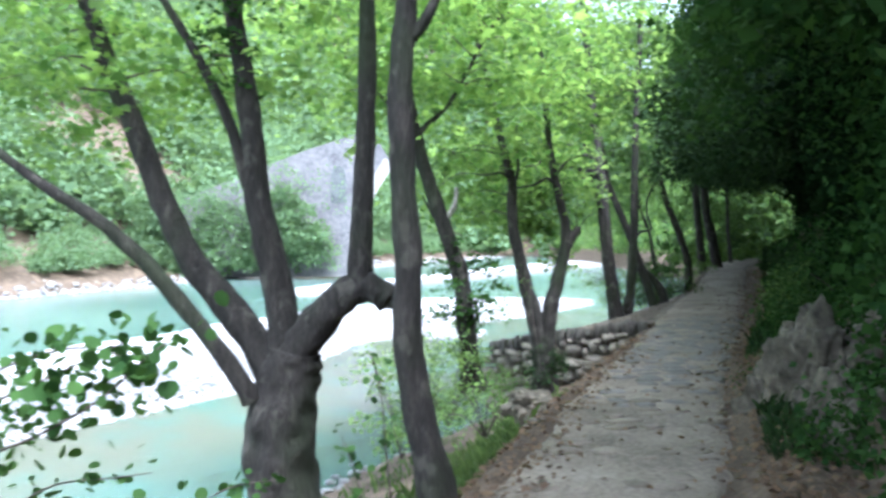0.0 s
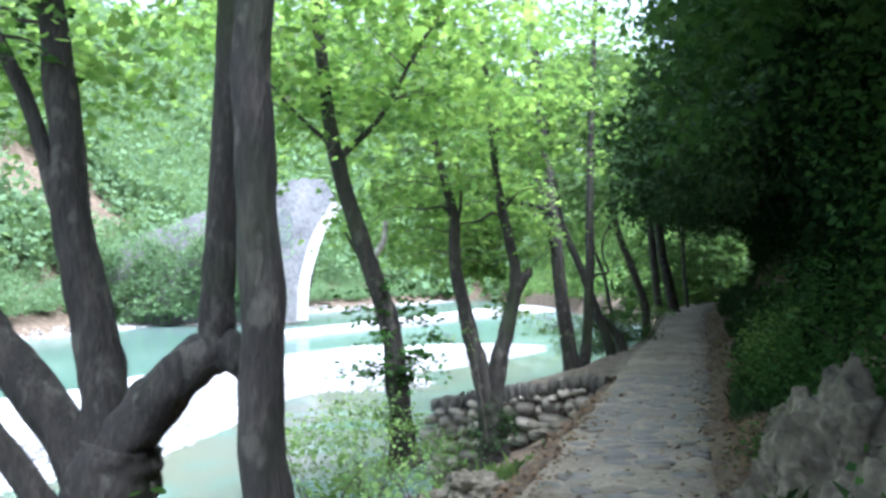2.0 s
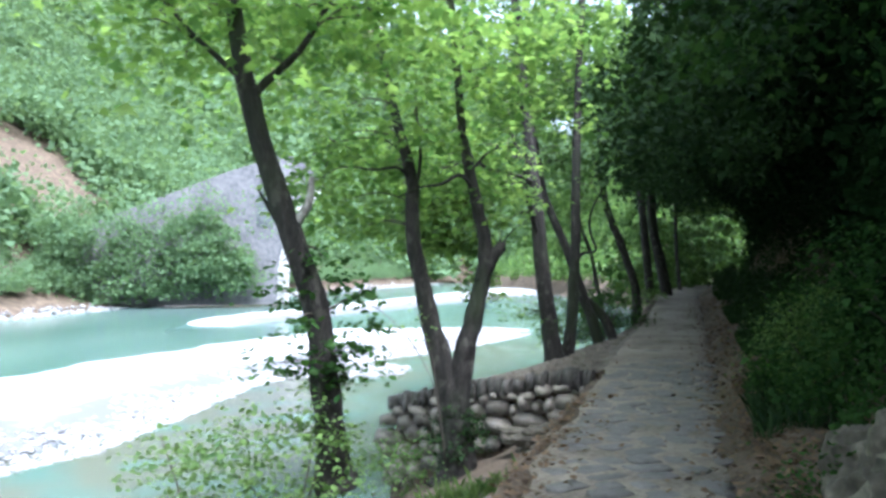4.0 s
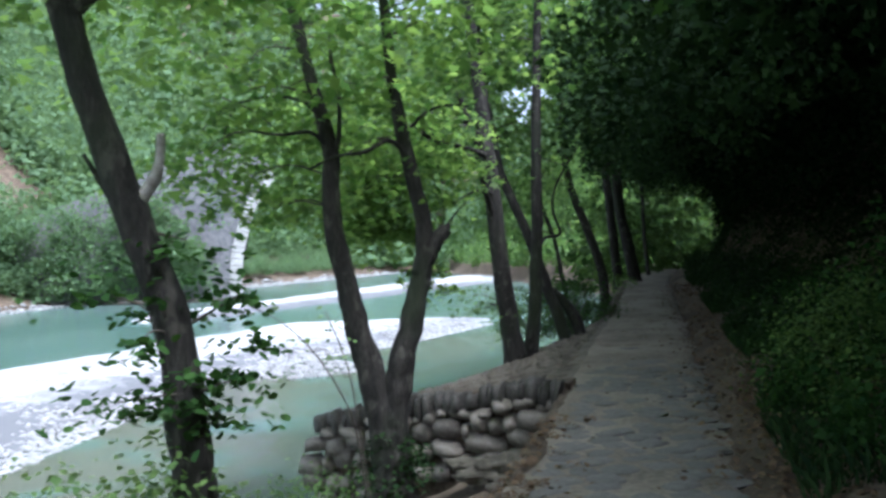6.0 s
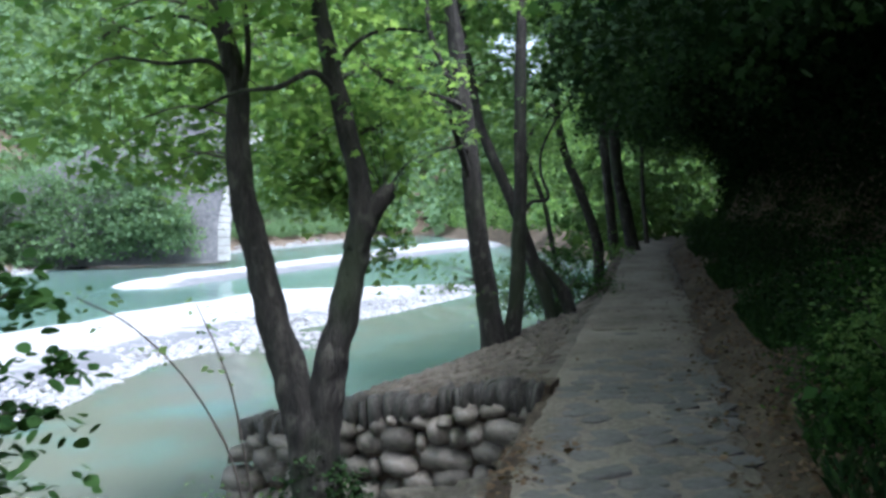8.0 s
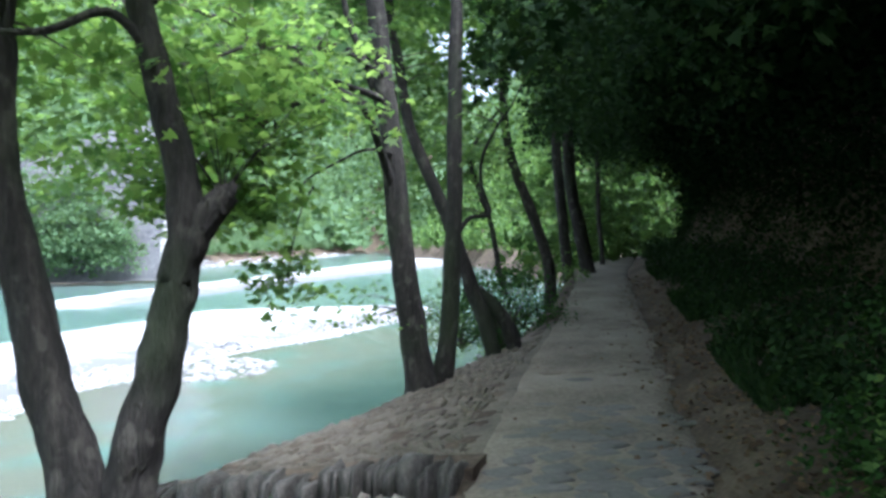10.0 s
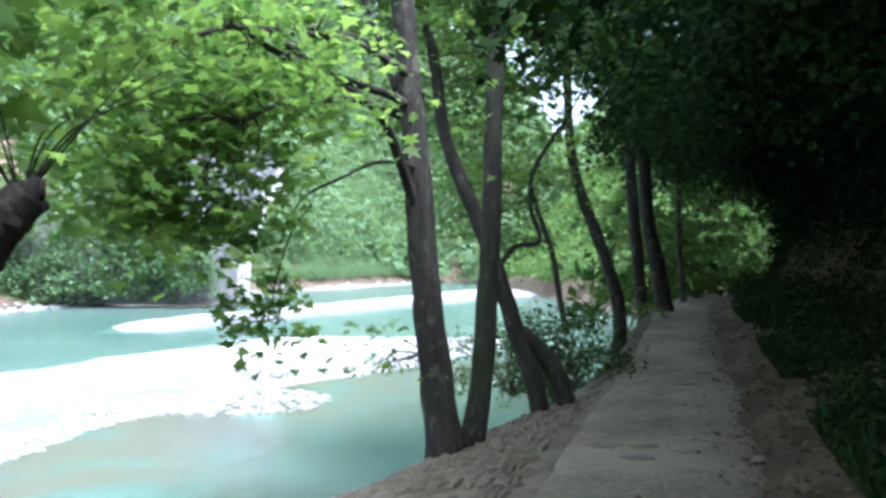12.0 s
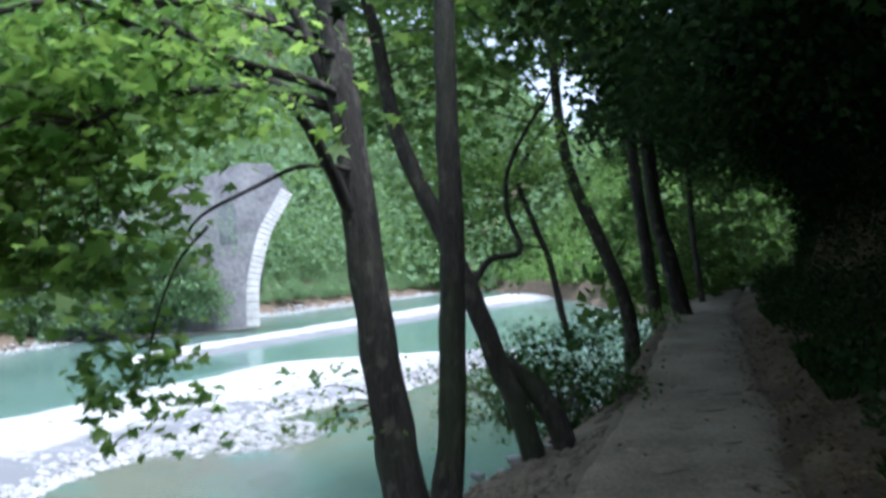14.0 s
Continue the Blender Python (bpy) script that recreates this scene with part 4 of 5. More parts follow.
# ---- the ruined stone bridge on the far bank ----
def ruin():
    ob = thing("bridge_ruin", "broken grey stone bridge end with a sprung arch stump", "bridge")
    outline = [(-11.6, -2.2), (-12.2, -2.2), (-20, -2.2), (-30, -2.2), (-30, 4.6), (-27, 6.2), (-21, 8.6), (-14.4, 11.2),
               (-9.4, 12.8), (-6.9, 12.6), (-6.3, 11.6), (-5.3, 9.9), (-6.2, 8.4), (-7.3, 6.6), (-8.1, 4.2), (-8.7, 1.6), (-8.9, -2.2)]
    y0, y1 = 86.0, 90.0
    bm = bmesh.new()
    front = [bm.verts.new((x, y0, z)) for x, z in outline]
    back = [bm.verts.new((x - 1.5, y1, z)) for x, z in outline]
    bm.faces.new(front)
    bm.faces.new(back[::-1])
    for k in range(len(outline)):
        bm.faces.new((front[k - 1], back[k - 1], back[k], front[k]))
    bmesh.ops.triangulate(bm, faces=bm.faces[:])
    bmesh.ops.recalc_face_normals(bm, faces=bm.faces[:])
    me = bpy.data.meshes.new("wall")
    bm.to_mesh(me)
    bm.free()
    me.materials.append(RUIN)
    under("wall", me, ob)
    # arch ring: one stone after another up the broken curve
    curve = smooth_line([(-8.75, 85.9, -2.0), (-8.6, 85.9, 1.6), (-8.0, 85.9, 4.2), (-7.2, 85.9, 6.6), (-6.1, 85.9, 8.4), (-5.2, 85.9, 9.9)], 5)
    for p, q in zip(curve, curve[1:]):
        way = (q - p).normalized()
        out = Vector((way.z, 0, -way.x))
        v = [p - out * 0.9 + Vector((0, 0, 0)), p + out * 0.25, q + out * 0.25 - way * 0.06, q - out * 0.9 - way * 0.06]
        w = [e + Vector((-1.3, 4.3, 0)) for e in v]
        under("voussoir", mesh_of("voussoir", v + w, [(0, 1, 2, 3), (7, 6, 5, 4), (0, 4, 5, 1), (1, 5, 6, 2), (2, 6, 7, 3), (3, 7, 4, 0)], RUIN_LIT, False), ob, "pale arch stone, the lit soffit's brightness put into its colour")
    # relieving arch: the shade of its opening is a dark plate on the wall
    dark_opening = [(-11.7, 5.6), (-11.7, 8.6), (-11.4, 9.3), (-10.9, 9.6), (-10.4, 9.3), (-10.1, 8.6), (-10.1, 5.6)]
    verts = [(x, 85.94, z) for x, z in dark_opening] + [(x, 86.0, z) for x, z in dark_opening]
    under("dark_opening", mesh_of("dark_opening", verts, [tuple(range(7))] + [(k, k + 7, (k + 1) % 7 + 7, (k + 1) % 7) for k in range(7)], RUIN_SHADE, False), ob, "dark plate standing for the shaded opening of a relieving arch")


# Shade inside the relieving arch, put into a dark stone tone.
RUIN_SHADE = material("shaded_opening", (0.06, 0.07, 0.07), (0.16, 0.17, 0.17), 0.8, 0.95, 0.5, 3)
ruin()


# ---- stones ----
def stone_shape(seed, mat, flat=1.0, square=0.45):
    """A rounded boulder of 48 triangles, one unit across."""
    bm = bmesh.new()
    bmesh.ops.create_cube(bm, size=1.0)
    bmesh.ops.subdivide_edges(bm, edges=bm.edges[:], cuts=1, use_grid_fill=True)
    for q in bm.verts:
        d = q.co.normalized()
        q.co = (q.co * square + d * (0.56 - 0.55 * square)) * (1 + 0.28 * noise.noise(d * 1.7 + Vector((seed * 5.1, seed, 0))))
        q.co.z *= flat
    bmesh.ops.triangulate(bm, faces=bm.faces[:])
    me = bpy.data.meshes.new("stone")
    bm.to_mesh(me)
    bm.free()
    me.polygons.foreach_set("use_smooth", np.ones(len(me.polygons), bool))
    me.materials.append(mat)
    return me



def stone_field(name, label, centres, sizes, mat, flat=0.6, parent=None):
    """Many small stones joined into one mesh."""
    bm = bmesh.new()
    bmesh.ops.create_icosphere(bm, subdivisions=1, radius=0.5)
    v0 = np.array([q.co[:] for q in bm.verts])
    t0 = np.array([[q.index for q in f.verts] for f in bm.faces])
    bm.free()
    n, k = len(centres), len(v0)
    turn = RNG.uniform(0, 6.28, n)
    c, s = np.cos(turn)[:, None], np.sin(turn)[:, None]
    v = v0[None] * (1 + RNG.uniform(-0.3, 0.3, (n, k, 1)))
    v = v * np.stack([RNG.uniform(0.75, 1.35, n), RNG.uniform(0.6, 1, n), flat * RNG.uniform(0.7, 1.2, n)], 1)[:, None, :]
    x, y = v[:, :, 0] * c - v[:, :, 1] * s, v[:, :, 0] * s + v[:, :, 1] * c
    v = np.stack([x, y, v[:, :, 2]], -1) * np.asarray(sizes)[:, None, None] + np.asarray(centres)[:, None, :]
    t = t0[None] + (np.arange(n) * k)[:, None, None]
    return thing(name, label, "stones", kind="stuff", me=tri_mesh(name, v.reshape(-1, 3), t.reshape(-1, 3), mat, False))


# boulders and cobbles on the bars and shores
m = 9000
yy = RNG.uniform(8, 50, m)
off = RNG.exponential(1.2, m) - 0.5
xx = np.interp(yy, [-10, 5, 12, 15.9, 21, 25, 30, 36.3, 41, 48, 56], [-24, -16, -11, -8.7, -5.6, -4.7, -3.9, -0.9, 3.5, 8, 12]) - off
stone_field("bar_stones", "white river stones along the gravel edge", np.stack([xx, yy, -2.42 + 0.09 * np.clip(off, 0, 3)], 1), RNG.uniform(0.06, 0.34, m) * RNG.uniform(0.4, 1, m), PEBBLE)
m = 2600
yy = RNG.uniform(20, 200, m)
off = RNG.exponential(1.0, m) - 0.6
stone_field("shore_stones", "pale boulders along the far waterline", np.stack([far_shore(yy) + 2.6 - off * 1.6, yy, -2.4 + 0.35 * np.clip(off, 0, 4)], 1), RNG.uniform(0.15, 0.9, m) * RNG.uniform(0.4, 1.2, m), PEBBLE)
m = 500
yy = RNG.uniform(9, 19, m)
stone_field("bank_stones", "pale stones at the foot of the near bank", np.stack([np.interp(yy, [9, 13, 15, 19], [-2.6, -1.3, 0.3, 2.6]) + RNG.normal(0, 0.35, m), yy, -2.38 + RNG.uniform(-0.05, 0.1, m)], 1), RNG.uniform(0.08, 0.24, m), PEBBLE)
m = 700
yy = RNG.uniform(19, 45, m)
stone_field("upstream_stones", "pale boulders below the path upstream", np.stack([path_left(yy) - 2.2 + RNG.normal(0, 0.8, m), yy, -2.35 + RNG.uniform(-0.1, 0.2, m)], 1), RNG.uniform(0.1, 0.35, m), PEBBLE)
m = 260
ang = RNG.uniform(0, 6.28, m)
rad = RNG.uniform(0, 1, m) ** 0.5
stone_field("shoal_stones", "stones breaking the shallow water", np.stack([-0.6 + 2.6 * rad * np.cos(ang), 34.2 + 2.2 * rad * np.sin(ang), np.full(m, -2.42)], 1), RNG.uniform(0.1, 0.5, m), PEBBLE)

# ---- the retaining wall before the terrace ----
wall = thing("retaining_wall", "dry stone wall of rounded river boulders with upright coping", "stone wall")
W0, W1 = Vector((3.62, 13.95)), Vector((1.02, 15.28))
along = (W1 - W0).normalized()
face = Vector((-along.y, along.x))
LONG = (W1 - W0).length


def wall_top(s):
    return 0.13 - 0.18 * s - 0.05 * max(0, 1 - s / 0.6)


def wall_foot(s):
    return -0.5 - 0.42 * s


bm = bmesh.new()
rows = []
for k in range(13):
    s = LONG * k / 12
    p = W0 + along * s
    q = p - face * 0.35
    rows.append([bm.verts.new((p.x, p.y, wall_foot(s) - 0.4)), bm.verts.new((p.x, p.y, wall_top(s) - 0.02)), bm.verts.new((q.x, q.y, wall_top(s) - 0.02)), bm.verts.new((q.x, q.y, wall_foot(s) - 0.4))])
for a2, b2 in zip(rows, rows[1:]):
    for k in range(4):
        bm.faces.new((a2[k], a2[(k + 1) % 4], b2[(k + 1) % 4], b2[k]))
bm.faces.new(rows[0])
bm.faces.new(rows[-1][::-1])
bmesh.ops.recalc_face_normals(bm, faces=bm.faces[:])
me = bpy.data.meshes.new("core")
bm.to_mesh(me)
bm.free()
me.materials.append(SOIL)
under("core", me, wall, "dark earth packing between the stones")
shapes = [stone_shape(k + 1, STONE, 1.0, 0.22) for k in range(8)]
s, rnd = 0.0, random.Random(4)
turn = math.atan2(along.y, along.x)
row = 0
z_drop = 0.24
while z_drop < 1.7:
    s = rnd.uniform(0, 0.15)
    h = rnd.uniform(0.14, 0.25)
    while s < LONG:
        w = rnd.choice((0.11, 0.16, 0.24, 0.32, 0.42)) * rnd.uniform(0.85, 1.15)
        z = wall_top(s) - z_drop + rnd.uniform(-0.04, 0.04)
        if z > wall_foot(s) - 0.1:
            p = W0 + along * (s + w / 2) + face * rnd.uniform(0.0, 0.06)
            st = under("stone", shapes[rnd.randrange(8)], wall)
            st.matrix_local = pose(p.x, p.y, z, rnd.uniform(-12, 12), rnd.uniform(-16, 16), math.degrees(turn) + rnd.uniform(-10, 10)) @ Matrix.Diagonal((w * 1.02, 0.26, h * rnd.uniform(0.8, 1.2) * (1 if w > 0.15 else 0.75), 1))
        s += w
    z_drop += h * 0.98
s = 0.06
cope = [stone_shape(k + 20, COPING, 1.0, 0.6) for k in range(6)]
while s < LONG:
    w = rnd.choice((0.04, 0.06, 0.09, 0.13)) * rnd.uniform(0.8, 1.25)
    p = W0 + along * (s + w / 2) - face * rnd.uniform(-0.01, 0.06)
    st = under("coping_stone", cope[rnd.randrange(6)], wall)
    st.matrix_local = pose(p.x, p.y, wall_top(s) - 0.1 + rnd.uniform(-0.03, 0.02), rnd.uniform(-8, 8), rnd.uniform(-7, 7), math.degrees(turn) + rnd.uniform(-12, 12)) @ Matrix.Diagonal((w * 0.96, 0.3 * rnd.uniform(0.9, 1.1), rnd.uniform(0.17, 0.29), 1))
    s += w

# terrace top
ty = np.arange(14.05, 20.9, 0.1)
tf = np.linspace(-0.05, 0.97, 14)
gy = np.repeat(ty, len(tf))
gf = np.tile(tf, len(ty))
gx = path_left(gy) - ledge(gy) * gf
tv = np.stack([gx, gy, height(gx, gy) * (gf > 0) + (path_z(gy) - 0.016) * (gf <= 0) + 0.006 + 0.01 * (gf > 0.1) * np.sin(gx * 11) * np.sin(gy * 13)], 1)
n = len(tf)
i = (np.arange(len(ty) - 1)[:, None] * n + np.arange(n - 1)[None]).ravel()
thing("pavement_terrace", "rough grey stone terrace sloping to the river", "terrace", kind="structure",
      me=tri_mesh("pavement_terrace", tv, np.concatenate([np.stack([i, i + n + 1, i + 1], 1), np.stack([i, i + n, i + n + 1], 1)]), TERRACE, True))


# the terrace's stones, set on edge in rows that run with its river side
edge_shapes = [stone_shape(k + 60, COPING_PALE) for k in range(6)]
rnd = random.Random(23)
terrace = bpy.data.objects["pavement_terrace"]
late, count = [], 0
for row in range(26):
    f = 0.1 + 0.87 * row / 25
    y = 14.15 + rnd.uniform(0, 0.15)
    while y < 19.6:
        w = rnd.uniform(0.08, 0.24)
        reach = float(ledge(y))
        if reach > 0.35 and rnd.random() < 0.82 and rnd.random() < reach / 1.6:
            x = float(path_left(y)) - reach * (f + rnd.uniform(-0.012, 0.012))
            x2 = float(path_left(y + 0.1)) - float(ledge(y + 0.1)) * f
            m4 = pose(x, y, float(height(x, y)) - 0.006 + rnd.uniform(-0.01, 0.006), rnd.uniform(-10, 10), rnd.uniform(-6, 6), math.degrees(math.atan2(0.1, x2 - x)) + rnd.uniform(-6, 6)) @ Matrix.Diagonal((w, rnd.uniform(0.035, 0.075), rnd.uniform(0.05, 0.085), 1))
            shape = edge_shapes[rnd.randrange(6)]
            if count < 300 and 14.6 < y < 17.6:
                count += 1
                under("edge_stone", shape, terrace).matrix_local = m4
            else:
                late.append((shape, m4))
        y += w * 0.9 + rnd.uniform(0.0, 0.05)
vs, ts, o = [], [], 0
for shape, m4 in late:
    vs += [(m4 @ q.co)[:] for q in shape.vertices]
    ts += [[k + o for k in p.vertices] for p in shape.polygons]
    o += len(shape.vertices)
tagged(under("edge_stones", tri_mesh("edge_stones", vs, ts, COPING_PALE, True), terrace), kind="stuff")


# ---- rocks at the foot of the hill ----
def rock(x, y, z, sx, sy, sz, seed, label="craggy grey limestone rock at the path edge"):
    bm = bmesh.new()
    bmesh.ops.create_icosphere(bm, subdivisions=5, radius=0.5)
    for q in bm.verts:
        d = q.co.normalized()
        f = 1.14 + 0.55 * noise.noise(d * 1.4 + Vector((seed, 0, 0))) + 0.25 * noise.noise(d * 3.5 + Vector((0, seed, 0))) - 0.3 * abs(noise.noise(d * 2.4 + Vector((seed, seed, 0)))) - 0.26 * abs(noise.noise(d * 5 + Vector((0, 0, seed)))) + 0.09 * noise.noise(d * 11) - 0.08 * abs(noise.noise(d * 17 + Vector((seed, 0, 0))))
        q.co = Vector((d.x * sx, d.y * sy, d.z * sz)) * 0.5 * f
    me = bpy.data.meshes.new("rock")
    bm.to_mesh(me)
    bm.free()
    me.materials.append(ROCK)
    me.polygons.foreach_set("use_smooth", np.ones(len(me.polygons), bool))
    return thing("rock", label, "rock", group="rocks along the path", me=me, at=(x, y, z))


for k, (x, y, z, sx, sy, sz) in enumerate([(2.78, 6.25, 0.45, 0.75, 1.0, 1.25), (2.72, 5.6, 0.28, 0.6, 0.75, 0.75), (2.62, 6.75, 0.2, 0.5, 0.6, 0.6), (3.05, 7.1, 0.4, 0.65, 0.9, 0.9), (3.15, 5.8, 0.75, 0.6, 0.8, 0.7),
                                           (2.4, 5.95, 0.1, 0.35, 0.4, 0.35), (3.3, 7.8, 0.3, 0.5, 0.6, 0.6), (2.5, 5.1, 0.15, 0.5, 0.6, 0.5), (2.85, 4.8, 0.5, 0.6, 0.8, 0.7), (7.0, 16.6, 0.12, 0.3, 0.35, 0.22), (5.9, 12.9, 0.25, 0.3, 0.4, 0.28)]):
    rock(x + (0.12 if k < 9 else 0), y, z - 0.09, sx * 0.85, sy * 0.9, sz * 0.85, k * 3.7 + 1)
rock(0.95, 8.7, -0.28, 0.5, 0.4, 0.36, 77, "pale boulder beside the path edge")
rock(2.75, 12.9, -0.55, 1.0, 0.6, 0.3, 91, "flat dark slab below the stone wall")


# ---- undergrowth ----
def bush(name, label, centre, radii, clumps, per, size, mat, shape=POINTED, spread=0.16, stems=6, ground_z=None):
    ob = thing(name, label, "bush", at=(0, 0, 0))
    pts, mids = sprays(centre, radii, clumps, per, spread, 0.6)
    tagged(under("foliage", leaves("foliage", pts, size, mat, shape), ob), kind="stuff")
    root = (centre[0], centre[1], centre[2] - radii[2] if ground_z is None else ground_z)
    for q in mids[:stems]:
        k = Vector(root).lerp(Vector(q), 0.5) + Vector((0, 0, 0.1))
        v, f = tube([root, k, tuple(q)], 0.012, 0.005, 5, 0, steps=4)
        under("stem", mesh_of("stem", v, f, TWIG), ob)
    return ob


bush("bush", "light green shrub round the foot of a leaning tree", (0.1, 10.4, -0.2), (0.6, 0.5, 0.7), 40, 40, 0.05, LEAF_BUSH)
bush("bush", "light green shrub hanging over the water", (-0.5, 10.0, -0.4), (0.6, 0.6, 0.8), 40, 40, 0.05, LEAF_BUSH)
bush("bush", "thin leafy shoots on the river bank", (0.5, 9.2, -0.4), (0.5, 0.6, 0.35), 16, 30, 0.045, LEAF_BUSH)
bush("bush", "dark ivy and shoots round a forked trunk", (1.69, 13.24, -0.58), (0.32, 0.27, 0.38), 30, 40, 0.045, LEAF_DARK, spread=0.1)
bush("bush", "yellow-green weeds before the stone wall", (1.0, 13.5, -0.95), (0.7, 0.6, 0.32), 30, 40, 0.042, LEAF_BUSH)
bush("bush", "dry grey shrub on the slope below the path", (6.0, 22.3, 0.3), (0.9, 1.2, 0.8), 60, 34, 0.05, LEAF_DEEP, stems=24)
bush("bush", "tangled shrub on the slope below the path", (6.3, 20.9, -0.2), (0.6, 0.9, 0.6), 40, 30, 0.05, LEAF_DEEP, stems=20)
bush("bush", "tangled grey-green shrub beside a leaning tree", (5.7, 21.4, 0.35), (0.8, 1.0, 0.65), 60, 40, 0.05, LEAF_DEEP, stems=24)
bush("bush", "feathery grey-green shrub leaning over the water", (5.3, 22.6, 0.1), (1.2, 1.0, 0.55), 70, 36, 0.055, LEAF_BUSH, stems=26)
bush("bush", "dense shrub where the path bends", (8.0, 26.0, 0.4), (0.8, 1.2, 0.8), 40, 34, 0.06, LEAF_BUSH)
bush("bush", "dark green bramble bush leaning to the path", (5.15, 11.2, 0.6), (0.7, 0.9, 0.65), 90, 60, 0.036, LEAF_BUSH)
bush("bush", "dark green bramble bush on the bank", (5.6, 12.3, 0.6), (0.7, 0.7, 0.6), 70, 60, 0.036, LEAF_DEEP)
bush("bush", "low dark ferny shoots at the foot of the rocks", (3.35, 7.9, 0.2), (0.35, 0.6, 0.25), 36, 34, 0.035, LEAF_DEEP)
bush("bush", "dark leafy bush over the rocks", (4.6, 9.0, 1.2), (0.7, 1.2, 0.6), 60, 44, 0.05, LEAF_DEEP)

# arching twigs with round leaves near the start
sprig = thing("shrub", "arching shrub twigs with round drooping leaves", "shrub")
for pts2 in ([(-2.3, 3.0, 0.45), (-1.73, 3.0, 0.69), (-1.52, 3.0, 0.77), (-1.27, 3.0, 0.91), (-1.1, 3.0, 1.06), (-0.94, 3.0, 1.18)],
             [(-2.4, 3.1, 0.6), (-1.8, 3.1, 0.85), (-1.5, 3.1, 0.98), (-1.2, 3.1, 1.12)],
             [(-2.2, 3.4, 0.8), (-1.75, 3.3, 1.0), (-1.4, 3.2, 1.08), (-1.1, 3.1, 1.0)],
             [(-2.3, 3.3, 0.1), (-1.7, 3.2, 0.35), (-1.3, 3.1, 0.42), (-1.0, 3.0, 0.4), (-0.7, 3.0, 0.36)]):
    vv2, ff2 = tube(pts2, 0.008, 0.003, 5, 0)
    under("stem", mesh_of("stem", vv2, ff2, TWIG), sprig)
    line = np.array([q[:] for q in smooth_line(pts2, 8)])
    pick = line[RNG.integers(len(line) // 7, len(line), 120)] + RNG.normal(0, 0.07, (120, 3))
    tagged(under("foliage", leaves("foliage", pick, 0.052, LEAF_DEEP, ROUND, droop=0.7, tilt=0.7, width=0.75, spread=0.25), sprig), kind="stuff")

spray = thing("shrub", "thin upright shoots with small round leaves on the bank", "shrub")
for pts2 in ([(-0.21, 3.9, 0.04), (-0.25, 3.9, 0.34), (-0.27, 3.9, 0.59), (-0.29, 3.9, 0.78), (-0.34, 3.9, 0.97)],
             [(-0.38, 3.9, -0.02), (-0.38, 3.9, 0.2), (-0.41, 3.9, 0.37), (-0.46, 3.9, 0.51), (-0.48, 3.9, 0.56)],
             [(-1.83, 3.1, 0.34), (-1.61, 3.1, 0.5), (-1.46, 3.1, 0.57), (-1.26, 3.1, 0.59), (-1.11, 3.1, 0.61)],
             [(-1.07, 3.4, 0.23), (-1.03, 3.4, 0.37), (-0.91, 3.4, 0.45), (-0.79, 3.4, 0.48), (-0.67, 3.4, 0.49)]):
    vv2, ff2 = tube(pts2, 0.006, 0.0025, 5, 0)
    under("stem", mesh_of("stem", vv2, ff2, TWIG), spray)
    line = np.array([q[:] for q in smooth_line(pts2, 8)])
    pick = line[RNG.integers(len(line) // 4, len(line), 26)] + RNG.normal(0, 0.035, (26, 3))
    tagged(under("foliage", leaves("foliage", pick, 0.04, LEAF_DEEP, ROUND, droop=0.5, tilt=0.7, width=0.75, spread=0.25), spray), kind="stuff")

bramble = thing("bramble", "bare arching bramble stems over the river", "bramble")
for pts2 in ([(0.6, 11.6, 1.11), (0.83, 11.6, 0.98), (1.06, 11.6, 0.75), (1.24, 11.6, 0.46), (1.35, 11.6, 0.16), (1.44, 11.6, -0.5)],
             [(1.14, 11.8, 1.04), (1.26, 11.8, 0.74), (1.34, 11.8, 0.41), (1.46, 11.8, -0.5)]):
    vv2, ff2 = tube(pts2, 0.004, 0.008, 5, 0)
    under("stem", mesh_of("stem", vv2, ff2, TWIG), bramble)
    line = np.array([q[:] for q in smooth_line(pts2, 8)])
    pick = line[RNG.integers(0, len(line) // 2, 22)] + RNG.normal(0, 0.06, (22, 3))
    tagged(under("foliage", leaves("foliage", pick, 0.045, LEAF_BUSH), bramble), kind="stuff")


m = 90
yy = RNG.uniform(6.5, 13.4, m)
xx = path_left(yy) - 0.1 - RNG.exponential(0.3, m)
stone_field("edge_stones", "small grey stones edging the path", np.stack([xx, yy, height(xx, yy) + 0.01], 1), RNG.uniform(0.05, 0.17, m), COPING_PALE, 0.7)


# grass and fallen leaves
def tufts(name, label, x, y, size=0.16, mat=GRASS):
    z = height(x, y)
    n = len(x)
    blade = (np.array([(-0.06, 0, 0), (0.06, 0, 0), (0.02, 0.25, 0.75), (0, 0.6, 1.0)]), np.array([(0, 1, 2), (0, 2, 3)]))
    turn = RNG.uniform(0, 6.28, n)
    c, s = np.cos(turn)[:, None], np.sin(turn)[:, None]
    sz = size * np.exp(RNG.normal(0, 0.35, n))[:, None]
    b0 = blade[0][None] * np.array([1, 1, 1])
    lean = RNG.uniform(0.3, 1.4, n)[:, None]
    v = np.stack([(b0[:, :, 0] * c - b0[:, :, 1] * lean * s) * sz + x[:, None], (b0[:, :, 0] * s + b0[:, :, 1] * lean * c) * sz + y[:, None], b0[:, :, 2] * sz + z[:, None] - 0.01], -1)
    t = blade[1][None] + (np.arange(n) * 4)[:, None, None]
    return thing(name, label, "grass", kind="stuff", me=tri_mesh(name, v.reshape(-1, 3), t.reshape(-1, 3), mat))


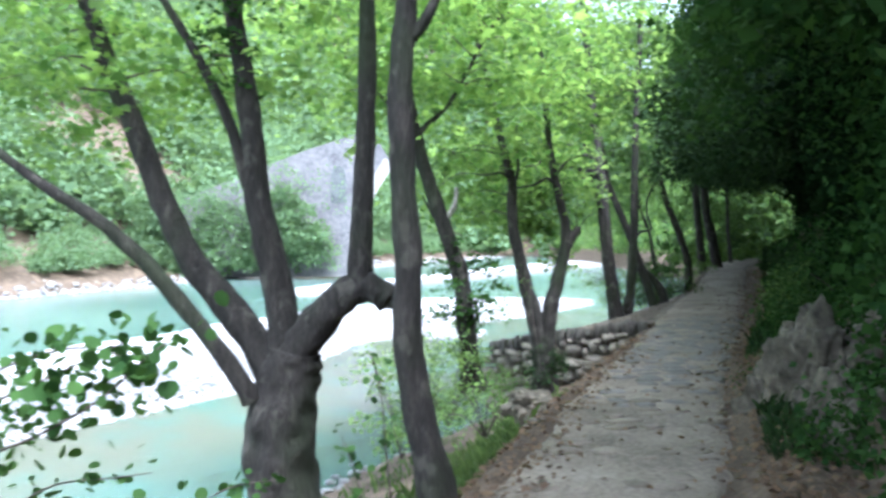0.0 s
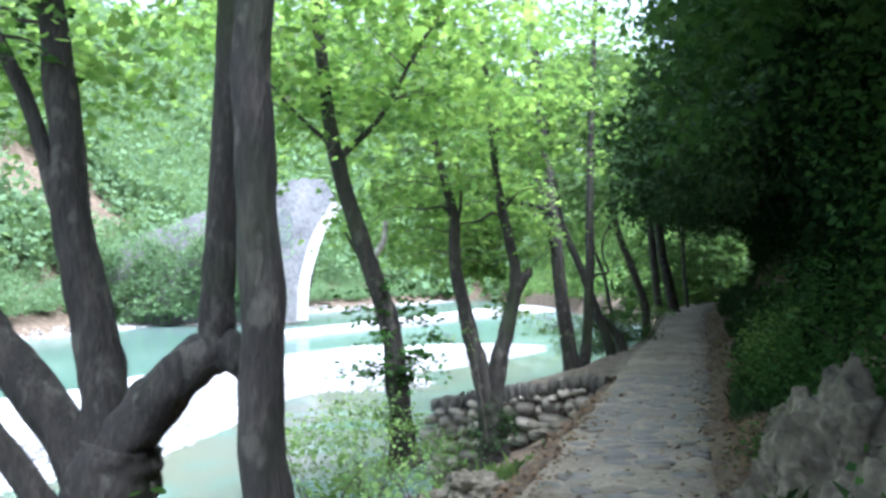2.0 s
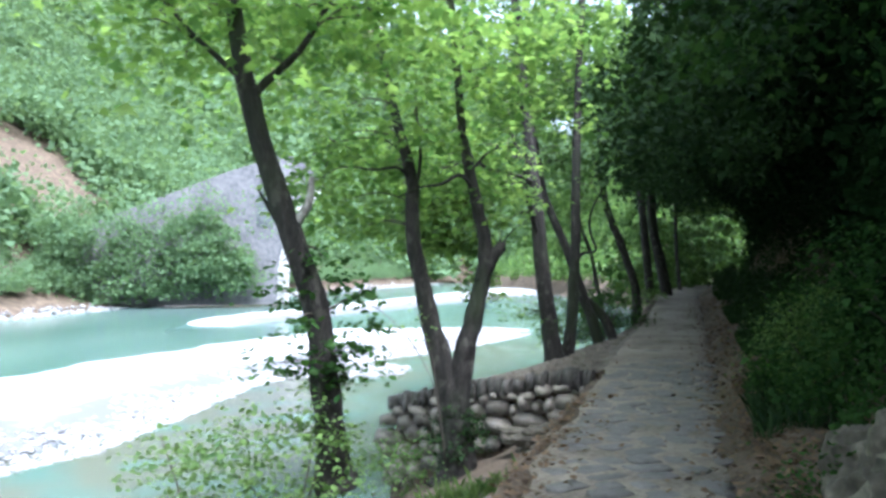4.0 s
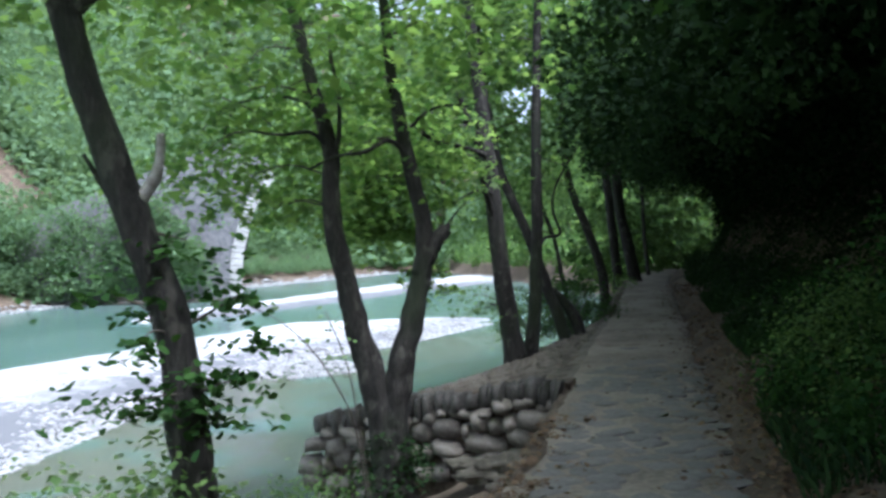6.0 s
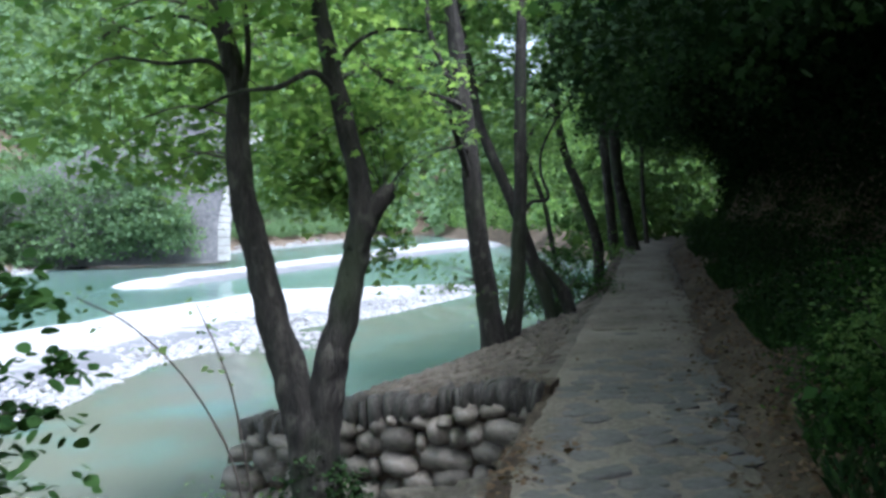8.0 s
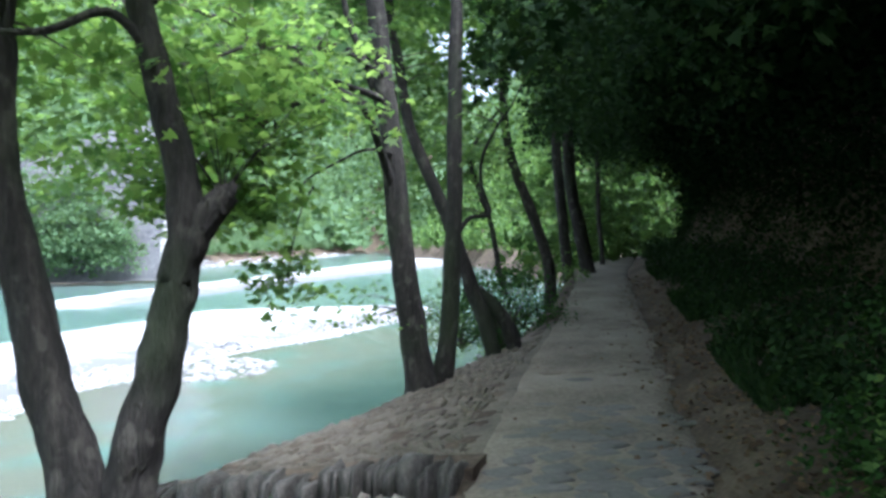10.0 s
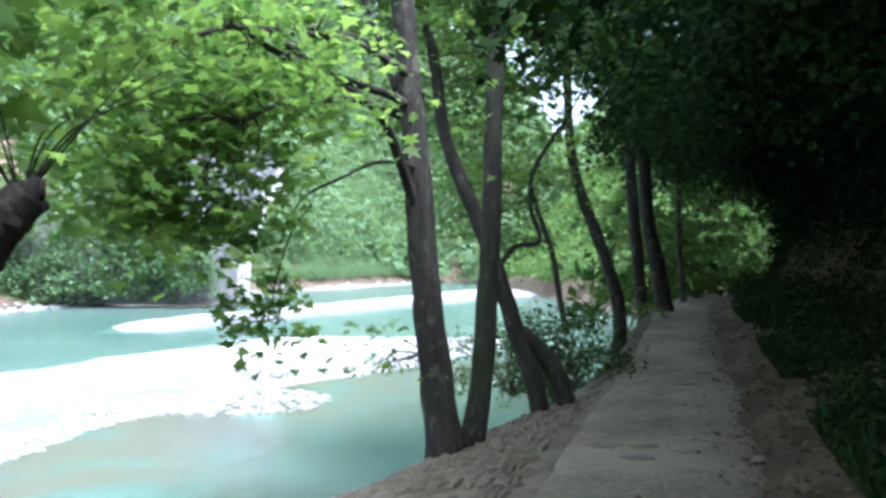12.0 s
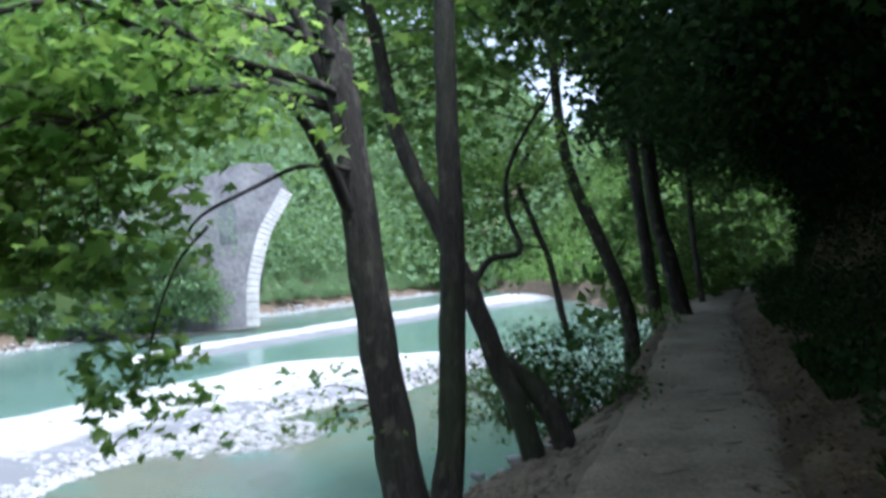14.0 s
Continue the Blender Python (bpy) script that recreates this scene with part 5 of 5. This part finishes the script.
m = 16000
yy = RNG.uniform(1, 12.5, m)
xx = path_left(yy) - 0.3 - RNG.exponential(0.9, m)
ok = np.sin(xx * 2.3 + yy) * np.sin(yy * 1.9 - xx) > 0.0
tufts("bank_grass", "green weeds and grass on the river slope", xx[ok], yy[ok], 0.1)
m = 22000
yy = RNG.uniform(5, 26, m)
xx = path_right(yy) + 0.22 + 0.12 * hollow(yy) + RNG.exponential(0.5, m)
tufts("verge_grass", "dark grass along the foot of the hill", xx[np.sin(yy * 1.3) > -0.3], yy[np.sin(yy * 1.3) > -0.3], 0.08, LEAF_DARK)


def litter(name, n, y, x):
    inside = (x > path_left(y)) & (x < path_right(y))
    z = np.where(inside, path_z(y) + 0.03, height(x, y) + 0.02)
    return thing(name, "brown fallen leaves scattered on the ground", "fallen leaves", kind="stuff",
                 me=leaves(name, np.stack([x, y, z], 1), 0.042, LITTER, LOBED, droop=0.0, tilt=0.35))


m = 3000
yy = RNG.uniform(1, 26, m)
litter("leaf_litter", m, yy, path_right(yy) + RNG.normal(0.05, 0.26, m) + 0.1)
m = 2400
yy = RNG.uniform(1, 12.5, m)
litter("leaf_litter_river", m, yy, path_left(yy) + RNG.normal(-0.08, 0.22, m))
m = 3500
yy = RNG.uniform(2, 13, m)
litter("leaf_litter_rocks", m, yy, path_right(yy) + 0.15 + RNG.exponential(0.4, m))
m = 1500
yy = RNG.uniform(13, 25, m)
litter("leaf_litter_slope", m, yy, path_right(yy) + 0.2 + RNG.exponential(0.5, m))
m = 160
yy = RNG.uniform(2, 24, m)
litter("leaf_litter_path", m, yy, path_left(yy) + (path_right(yy) - path_left(yy)) * RNG.uniform(0, 1, m))

# ---- cobbles of the path ----
flags = [stone_shape(k + 40, COBBLE, 1.0) for k in range(8)]
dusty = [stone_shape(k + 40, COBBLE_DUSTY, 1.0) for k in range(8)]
rnd = random.Random(11)
y = 3.2
near_count = 0
rest = []
while y < 22:
    x0, x1 = float(path_left(y)) + 0.1, float(path_right(y)) - 0.12
    depth = rnd.uniform(0.15, 0.21)
    x = x0 + rnd.uniform(0, 0.15)
    while x < x1 - 0.08:
        w = rnd.uniform(0.15, 0.34)
        bare = float(np.interp(y, [3, 7.5, 10, 14, 16.5, 22], [0.5, 0.6, 0.95, 0.95, 0.3, 0.12]))
        if rnd.random() < bare:
            f = (x + w / 2 - x0) / (x1 - x0)
            spot = (x + w / 2, y + rnd.uniform(-0.03, 0.03), float(path_z(y)) + 0.02 * math.sin(math.pi * f) - 0.004)
            m4 = pose(*spot, rnd.uniform(-2, 2), rnd.uniform(-2, 2), 18 + rnd.uniform(-14, 14)) @ Matrix.Diagonal((w * 1.0, depth * 0.95, 0.018 + 0.036 * max(0, bare - 0.45) * rnd.uniform(0.6, 1.5), 1))
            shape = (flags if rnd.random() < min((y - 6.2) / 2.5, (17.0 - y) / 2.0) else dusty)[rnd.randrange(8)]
            if 9.3 < y < 16.5 and near_count < 300:
                near_count += 1
                under("cobble", shape, path).matrix_local = m4
            else:
                rest.append((shape, m4))
        x += w + rnd.uniform(0.025, 0.055)
    y += depth + rnd.uniform(0.02, 0.04)
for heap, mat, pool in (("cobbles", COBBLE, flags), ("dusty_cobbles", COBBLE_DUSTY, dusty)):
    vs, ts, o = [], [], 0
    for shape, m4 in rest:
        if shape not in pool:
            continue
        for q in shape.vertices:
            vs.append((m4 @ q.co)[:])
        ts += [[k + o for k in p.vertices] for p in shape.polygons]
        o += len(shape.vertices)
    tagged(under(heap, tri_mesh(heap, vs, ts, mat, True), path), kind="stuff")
